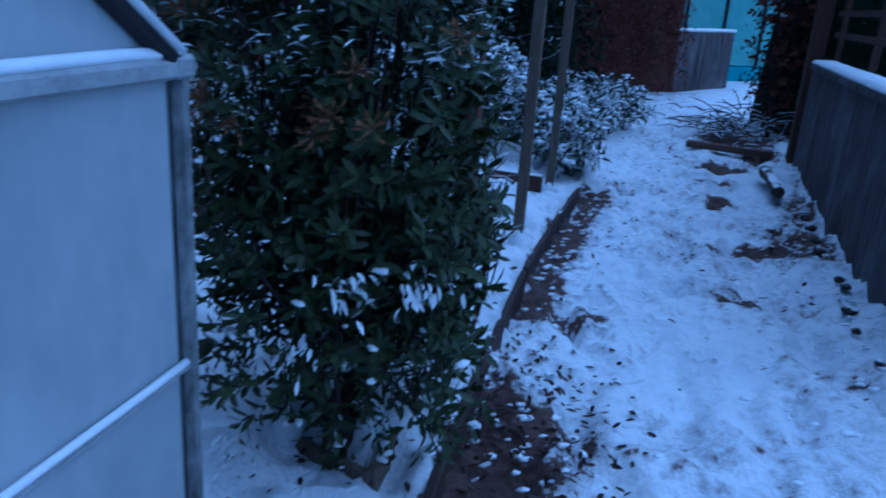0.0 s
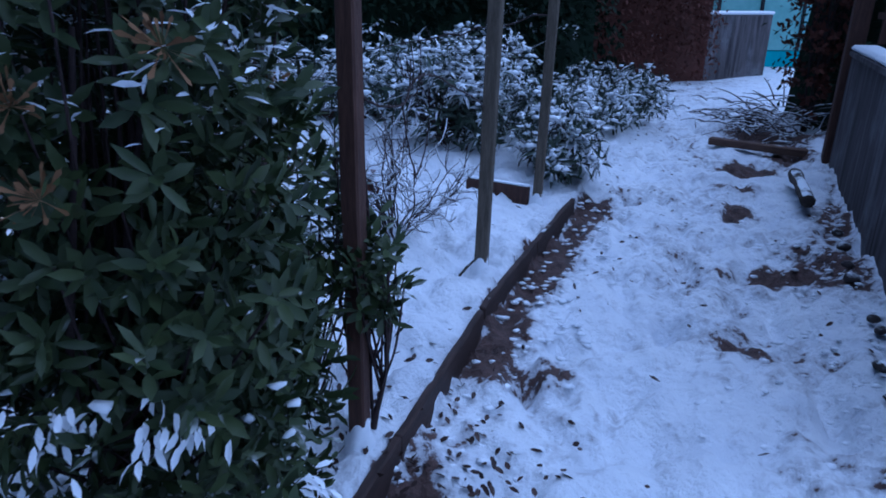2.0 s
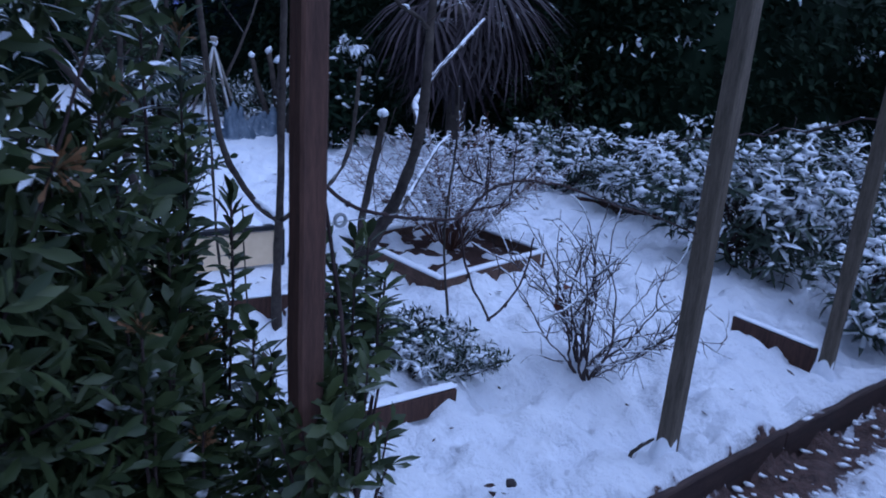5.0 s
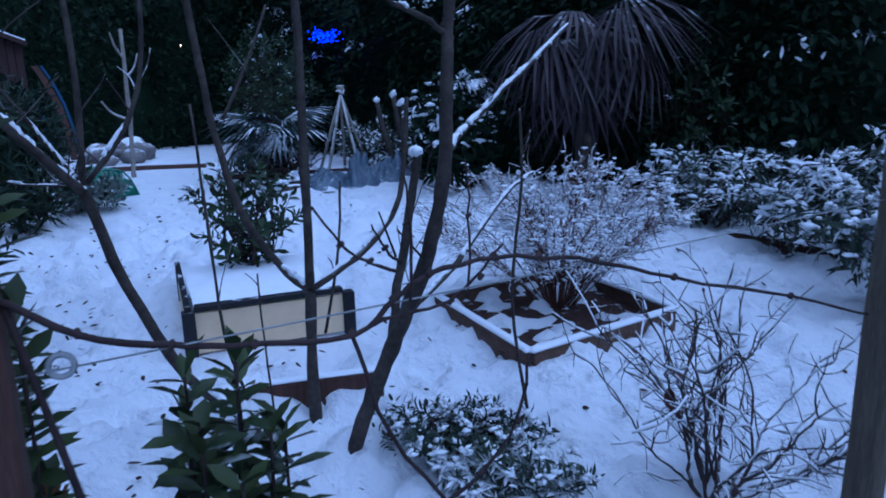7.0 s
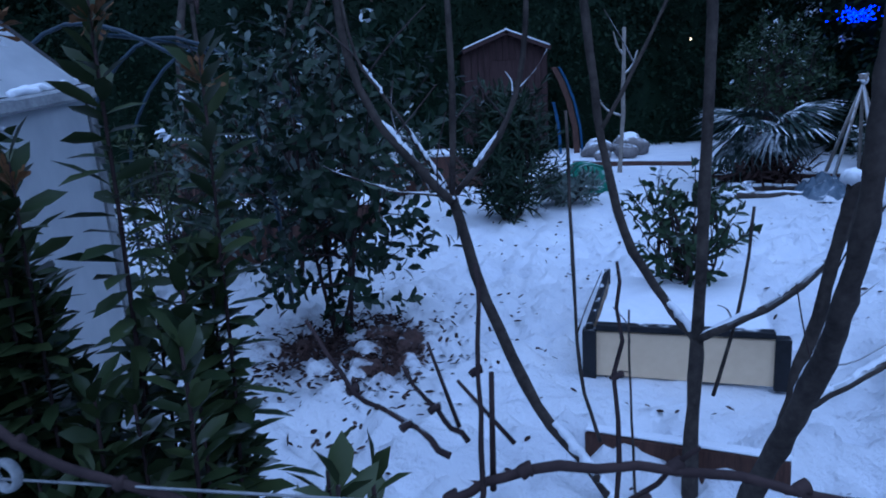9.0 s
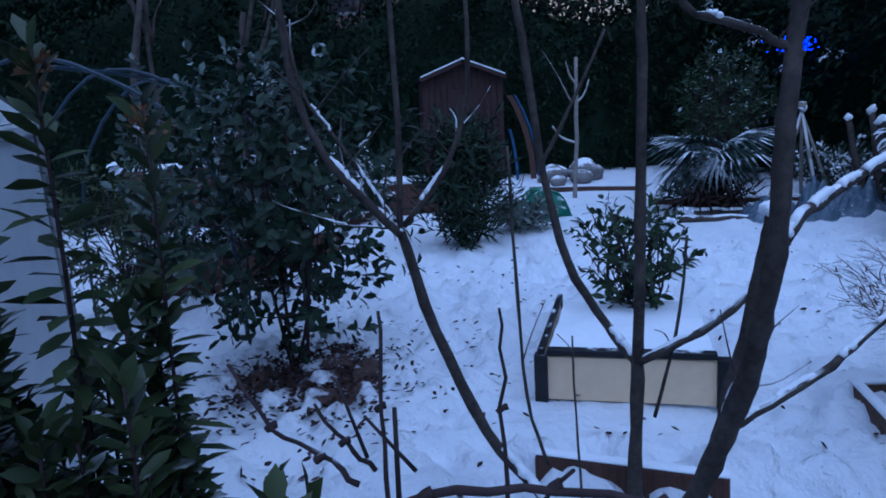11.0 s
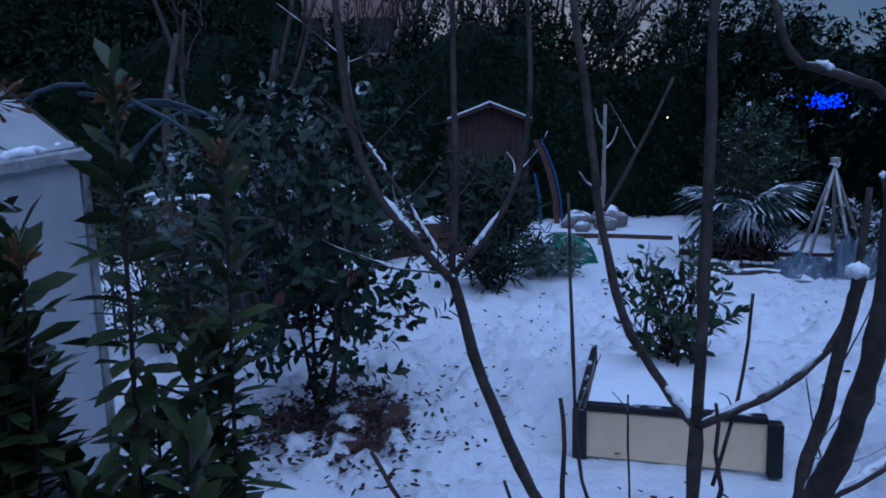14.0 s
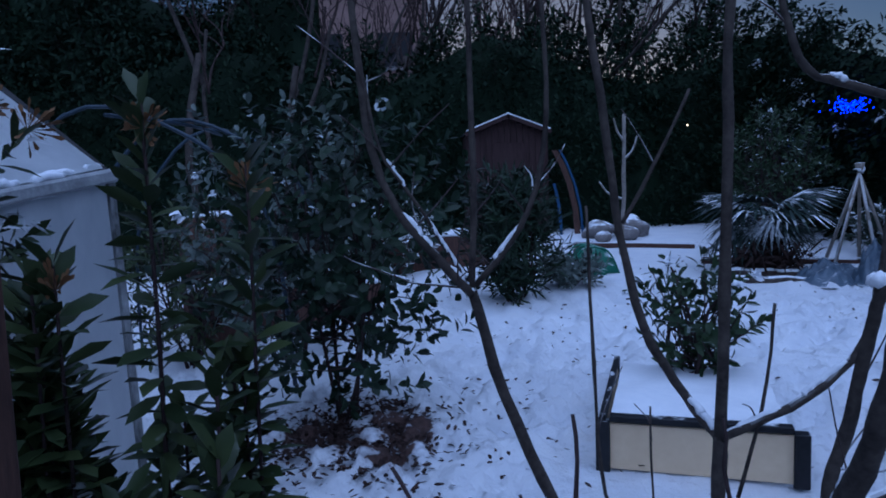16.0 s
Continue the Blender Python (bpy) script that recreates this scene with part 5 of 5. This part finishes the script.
PALM_LEAF = two_tone("palm_leaf", (0.012, 0.028, 0.022), (0.030, 0.046, 0.040), 4, 0.5, 0.25, island=True, strength=0.1, snow=(0.55, 0.88, 4.0, 0.45))
PALM_DEAD = two_tone("dead_palm_leaf", (0.010, 0.007, 0.009), (0.075, 0.055, 0.062), 4, 0.6, 0.3, island=True, strength=0.1, snow=(0.7, 0.92, 4.0, 0.36))
palm(-6.9, 6.8, 0.42, 0.62, 26, 0.80, PALM_LEAF, "low fan palm with snow on its stiff fronds", 81, 0.7, 0.034, (-0.5, 0.7))
palm(-3.3, 8.35, 0.35, 1.75, 26, 1.08, PALM_DEAD, "tall palm with long drooping dark fronds", 82, 1.2, 0.038, (-1.25, 0.35))
shrub("dead_frond_heap", -6.75, 6.75, 0.40, 0.50, 0.45, 0.42, 120, 7, 0.2, 0.03, SOIL, "dark heap of dead fronds under the low palm", "dead fronds", stems=3, seed=34, droop=0.5)
shrub("clipped_dark_shrub", -4.75, 7.9, 0.4, 0.62, 0.5, 1.30, 240, 9, 0.17, 0.045, LEAF_HEDGE, "dark drooping shrub with snow on its stubby tops", seed=33, snow_tufts=26, droop=0.5, pads=42)


# ---- far plants, wigwam and clutter by the shed ----
for i, (x, y, rx, ry, h, n, m, nm, lb) in enumerate([
        (-9.0, 8.2, 0.8, 0.7, 1.9, 260, LEAF_OLIVE, "rhododendron", "broad olive-green rhododendron before the hedge"),
        (-10.3, 8.6, 0.9, 0.7, 2.2, 260, LEAF_OLIVE, "rhododendron", "broad olive-green rhododendron before the hedge"),
        (-6.4, 8.5, 0.8, 0.5, 0.6, 160, LEAF_SNOWY, "snow_laden_shrub", "low evergreen shrub bowed under snow"),
        (-7.6, 8.7, 0.7, 0.5, 0.7, 140, LEAF_SNOWY, "snow_laden_shrub", "low evergreen shrub bowed under snow"),
        (-6.6, 4.55, 0.5, 0.45, 0.4, 110, LEAF_GREY, "lavender_bush", "greyish low bush powdered with snow"),
        (-8.2, 2.6, 0.9, 0.8, 1.2, 240, LEAF_SNOWY, "snow_laden_shrub", "tall evergreen shrub covered with snow"),
        (-5.4, 0.9, 0.9, 0.8, 1.5, 240, LEAF_DARK, "laurel_shrub", "dark laurel shrub behind the greenhouse"),
        (-2.4, 9.0, 0.8, 0.6, 1.6, 220, LEAF_OLIVE, "rhododendron", "broad olive-green rhododendron before the hedge")]):
    shrub(nm, x, y, zat(x, y), rx, ry, h, n, 7, 0.10, 0.034, m, lb, seed=90 + i, snow_tufts=10 if m is LEAF_OLIVE else 0)


def build_wigwam():
    e = thing("cane_wigwam", -6.9, 7.9, zat(-6.9, 7.9) - 0.12, 0, "wigwam of pale canes tied at the top with snow", "plant support")
    for i in range(5):
        a = i * 1.2566
        p = Pile()
        p.tube([(math.cos(a) * 0.42, math.sin(a) * 0.42, -0.05), (-math.cos(a) * 0.04, -math.sin(a) * 0.04, 1.28)], 0.022, 0.018, 6)
        p.done("cane", WOOD_PALE, e)
    bm = bmesh.new()
    bmesh.ops.create_icosphere(bm, subdivisions=2, radius=0.05, matrix=Matrix.Translation((0, 0, 1.2)))
    for v in bm.verts:
        v.co += Vector((1, 0.7, 1)) * 0.07 * noise.noise(v.co * 15)
    part("snow_knot", bm, SNOW_LUMP, e, "snow caught in the tie", True)


WOOD_PALE = two_tone("pale_cane", (0.16, 0.14, 0.12), (0.32, 0.29, 0.26), 6, 0.8, 0.2, snow=(0.1, 0.5, 4.0, 0.6))
build_wigwam()
s = thing("pale_dead_tree", -8.7, 5.75, zat(-8.7, 5.75), 0, "slim pale dead tree trunk with cut snowy stubs", "tree")
p = Pile()
p.tube([(0, 0, -0.1), (0.02, 0.03, 0.8), (0, 0.05, 1.9)], 0.032, 0.024, 8, 0.006, 3)
p.done("trunk", WOOD_PALE, s)
for k, (z, dy, dz) in enumerate([(0.75, -0.35, 0.25), (1.3, 0.18, 0.3), (1.55, -0.14, 0.3)]):
    p = Pile()
    p.tube([(0.01, 0.04, z), (0.03, 0.04 + dy * 0.6, z + dz * 0.35), (0.03, 0.04 + dy, z + dz)], 0.018, 0.010, 7, 0.003, k)
    p.done("stub", WOOD_PALE, s)

def build_leaning_board():
    e = thing("leaning_board", -11.68, 5.86, 0.5, 0, "long blue-edged board leaning against the shed", "board")
    for nm, off, w, m in (("plank", 0.0, 0.10, WOOD_DARK), ("blue_edge", 0.095, 0.04, BLUE), ("blue_strip", -0.30, 0.05, BLUE)):
        rows = [(0.0, 0.0), (-0.04, 0.5), (-0.14, 0.95), (-0.27, 1.3), (-0.40, 1.55)]
        if nm == "blue_strip":
            rows = [(y * 0.3, z * 0.62) for y, z in rows]
        v = [(dx, y + off + dy * w, z) for y, z in rows for dx, dy in ((-0.02, -0.5), (0.02, -0.5), (0.02, 0.5), (-0.02, 0.5))]
        f = [(i * 4 + j, i * 4 + (j + 1) % 4, i * 4 + 4 + (j + 1) % 4, i * 4 + 4 + j) for i in range(4) for j in range(4)] + [(3, 2, 1, 0), (16, 17, 18, 19)]
        obj(nm, v, f, m, e)


BLUE = two_tone("worn_blue_paint", (0.010, 0.04, 0.10), (0.03, 0.085, 0.18), 6, 0.6, 0.3)
build_leaning_board()


# ---- sheeting and logs before the low palm ----
def build_tarp(x, y, rx, ry, h, seed):
    bm = bmesh.new()
    bmesh.ops.create_grid(bm, x_segments=30, y_segments=30, size=1.0)
    for v in bm.verts:
        q = Vector((v.co.x * 2.2 + seed, v.co.y * 2.2, seed))
        rr = min(1.0, math.hypot(v.co.x, v.co.y))
        fold = abs(noise.noise(q)) + 0.5 * abs(noise.noise(q * 2.3))
        v.co = Vector((v.co.x * rx, v.co.y * ry, h * (1 - rr ** 2) * (0.45 + 1.1 * fold) - 0.02))
    o = part("tarpaulin", bm, SHEET, None, "", True)
    o.matrix_world = pose(x, y, zat(x, y), 0, 0, seed * 37)
    tagged(o, "crumpled blue-grey sheeting dusted with snow", "tarpaulin", "sheeting by the palm")


SHEET = two_tone("blue_grey_sheeting", (0.05, 0.075, 0.11), (0.13, 0.17, 0.22), 5, 0.5, 0.4, snow=(0.75, 0.95, 3.0, 0.5))
for i, (x, y, rx, ry, h) in enumerate([(-6.15, 7.05, 0.28, 0.32, 0.24), (-6.05, 7.55, 0.24, 0.3, 0.36), (-6.4, 7.3, 0.3, 0.3, 0.2), (-6.0, 8.0, 0.3, 0.35, 0.3)]):
    build_tarp(x, y, rx, ry, h, i + 1)
for x0, y0, x1, y1, rad in [(-6.34, 6.15, -6.0, 7.2, 0.05), (-6.6, 6.3, -6.3, 7.0, 0.07)]:
    g = thing("short_log", x0, y0, zat(x0, y0), 0, "dark log lying in the snow before the palm", "log", "logs before the palm")
    p = Pile()
    p.tube([(0, 0, rad * 0.6), ((x1 - x0) / 2, (y1 - y0) / 2, rad * 0.7), (x1 - x0, y1 - y0, rad * 0.6)], rad, rad * 0.85, 10, 0.006, 4)
    p.done("trunk", BARK, g)
for x, y, r in [(-10.8, 6.0, 0.26), (-10.4, 6.35, 0.2), (-10.9, 6.6, 0.3), (-10.2, 5.9, 0.14)]:
    bm = bmesh.new()
    bmesh.ops.create_icosphere(bm, subdivisions=3, radius=r)
    for v in bm.verts:
        v.co *= 1 + 0.4 * noise.noise(v.co * 4 + Vector((x, y, 0)))
        v.co.z *= 0.75
    o = part("boulder", bm, STONE, None, "", True)
    o.matrix_world = pose(x, y, zat(x, y) + r * 0.4)
    tagged(o, "snow-capped boulder heaped beside the shed", "boulder", "boulders by the shed")


def build_net():
    e = thing("net_cloche", -7.4, 4.98, zat(-7.4, 4.98), 0, "collapsed green net cloche with snow on it", "cloche")
    bm = bmesh.new()
    bmesh.ops.create_icosphere(bm, subdivisions=3, radius=0.28)
    for v in bm.verts:
        v.co *= 1 + 0.5 * noise.noise(v.co * 9)
        v.co.z = max(v.co.z, -0.05) * 1.0
    part("netting", bm, NET, e, "", True)
    for k in range(3):
        p = Pile()
        p.tube([(-0.2 + k * 0.2, -0.3, -0.05), (-0.2 + k * 0.2, -0.15, 0.28), (-0.2 + k * 0.2, 0.15, 0.26), (-0.2 + k * 0.2, 0.3, -0.05)], 0.012, 0.012, 6)
        p.done("hoop", NET, e)


build_net()


# ---- hoops, raised beds and dark bin behind the shrubs ----
def build_hoops():
    e = thing("hoop_frame", -3.6, 1.2, zat(-3.6, 1.2), 0, "blue-grey plastic hoops of a fruit cage", "hoop frame")
    for k, (dx, a, b) in enumerate([(0.0, -0.9, 0.95), (-0.9, -0.7, 1.1), (-1.8, -0.7, 1.1)]):
        p = Pile()
        w = b - a
        p.tube([(dx, a, -0.1), (dx, a + w * 0.03, 1.2), (dx, a + w * 0.3, 1.93), (dx, a + w * 0.62, 1.86), (dx, a + w * 0.93, 1.3), (dx, b, -0.1)], 0.014, 0.014, 7)
        p.done("hoop", PIPE, e)
    p = Pile()
    p.tube([(0, -0.1, 1.93), (-0.9, 0.1, 1.94), (-1.8, 0.1, 1.93)], 0.013, 0.013, 7)
    p.done("ridge_pipe", PIPE, e)


build_hoops()
for x, y, w, d, h, lb in [(-6.6, 1.6, 0.9, 1.9, 0.5, "timber raised bed with a snowy rim"), (-8.6, 3.0, 0.8, 1.6, 0.45, "timber raised bed with a snowy rim"), (-7.8, 0.6, 0.6, 0.9, 1.25, "dark compost bin with snow on its lid")]:
    e = thing("raised_bed" if h < 1 else "compost_bin", x, y, zat(x, y), 8, lb, "raised bed" if h < 1 else "compost bin")
    for s in (-1, 1):
        box_part("side_board", (0.04, d, h), pose(s * w / 2, 0, -0.03), WOOD_DARK, e)
        box_part("end_board", (w - 0.045, 0.04, h), pose(0, s * (d / 2 - 0.02), -0.03), WOOD_DARK, e)
    bm = bmesh.new()
    box(bm, w + 0.04, d + 0.04, 0.05, pose(0, 0, h - 0.028), 0.015)
    part("snow_cover", bm, SNOW_LUMP, e)


# ---- blue string lights and a far lamp ----
def glow(name, color, strength):
    m = mat(name, 0.5)
    m[3].inputs["Emission Color"].default_value = (*color, 1)
    m[3].inputs["Emission Strength"].default_value = strength
    m[3].inputs["Base Color"].default_value = (*color, 1)
    return m[0]


def build_lights():
    r = np.random.default_rng(9)
    e = thing("string_lights", -9.25, 9.28, 2.45, 0, "bundle of glowing blue string lights in the hedge", "string lights")
    p, w = Pile(), Pile()
    pts = []
    for i in range(130):
        c = np.array([r.normal(0, 0.12), r.normal(0, 0.12), r.normal(0, 0.055) + 0.0])
        pts.append(c)
        p.tube([c - [0, 0, 0.007], c + [0, 0, 0.007]], 0.007, 0.006, 5)
    for i in range(0, 128, 4):
        w.tube([pts[i], pts[i + 1], pts[i + 2], pts[i + 3]], 0.002, 0.002, 4)
    p.done("bulb", glow("blue_bulb", (0.02, 0.03, 1.0), 7.0), e)["kind"] = "stuff"
    w.done("cable", BLACK, e)
    l = thing("far_lamp", -12.5, 8.2, 2.48, 0, "tiny warm garden lamp glowing through the hedge", "lamp")
    p = Pile()
    p.tube([(0, 0, -0.015), (0, 0, 0.015)], 0.012, 0.010, 8)
    p.done("bulb", glow("warm_bulb", (1.0, 0.6, 0.25), 4.0), l)


build_lights()


# ---- house beyond the trees ----
def build_far_house():
    h = thing("far_house", -27.0, 1.3, 0, 0, "brick house half hidden behind the bare trees", "house")
    box_part("wall", (6.0, 4.6, 8.4), pose(0, 0, 0), BRICK_FAR, h)
    bm = bmesh.new()
    for s in (-1, 1):
        box(bm, 4.0, 5.0, 0.2, pose(s * 1.6, 0, 9.3, 0, s * 34, 0), 0)
    part("roof", bm, ROOF, h)
    for y in (-1.2, 1.2):
        w = box_part("window", (0.08, 1.2, 1.2), pose(3.02, y, 5.6), BLACK, h)
        box_part("sill", (0.2, 1.4, 0.1), pose(3.08, y, 5.5), STONE, w)


BRICK_FAR = two_tone("brown_brick", (0.20, 0.13, 0.115), (0.32, 0.21, 0.18), 3, 0.9, 0.2)
build_far_house()


# ---- snowy stubs and bramble ----
def build_stump():
    e = thing("pollarded_stump", -5.9, 8.15, zat(-5.9, 8.15), 0, "pollarded dark stump with snow on its cut stubs", "stump")
    for k, (dx, dy, z) in enumerate([(-0.55, 0.0, 1.32), (-0.32, 0.1, 1.42), (0.05, -0.05, 1.30), (0.25, 0.05, 1.22), (0.45, 0.0, 1.36), (0.6, 0.1, 1.15)]):
        p = Pile()
        z *= 0.72
        p.tube([(dx * 0.3, dy * 0.3, -0.1), (dx * 0.7, dy, z * 0.55), (dx, dy, z)], 0.045, 0.032, 8, 0.006, k)
        p.done("stub", BARK, e)
        bm = bmesh.new()
        bmesh.ops.create_icosphere(bm, subdivisions=2, radius=1, matrix=Matrix.Translation((dx, dy, z + 0.03)) @ Matrix.Diagonal((0.045, 0.04, 0.05, 1)))
        for v in bm.verts:
            v.co += Vector((1, 0.6, 1)) * 0.07 * noise.noise(v.co * 13)
        part("snow_cap", bm, SNOW_LUMP, e, "snow cap on the cut end", True)


build_stump()
b = thing("bramble", 0.91, 5.42, 1.25, 0, "thin snowy bramble cane caught on the post", "bramble")
p = Pile()
p.tube([(0, 0, 0.12), (-0.45, 0.4, 0.0), (-0.95, 0.85, -0.12), (-1.6, 1.5, -0.28), (-1.9, 1.8, -0.6)], 0.006, 0.004, 5, 0.012, 4)
p.done("cane", TWIG, b)
for k in range(9):
    r = np.random.default_rng(k)
    a = np.array([-0.2 * k, 0.18 * k, 0.1 - 0.05 * k])
    p = Pile()
    p.tube([a, a + [r.normal(0, 0.06), r.normal(0, 0.06), r.uniform(0.03, 0.1)]], 0.003, 0.002, 4)
    p.done("side_twig", TWIG, b)
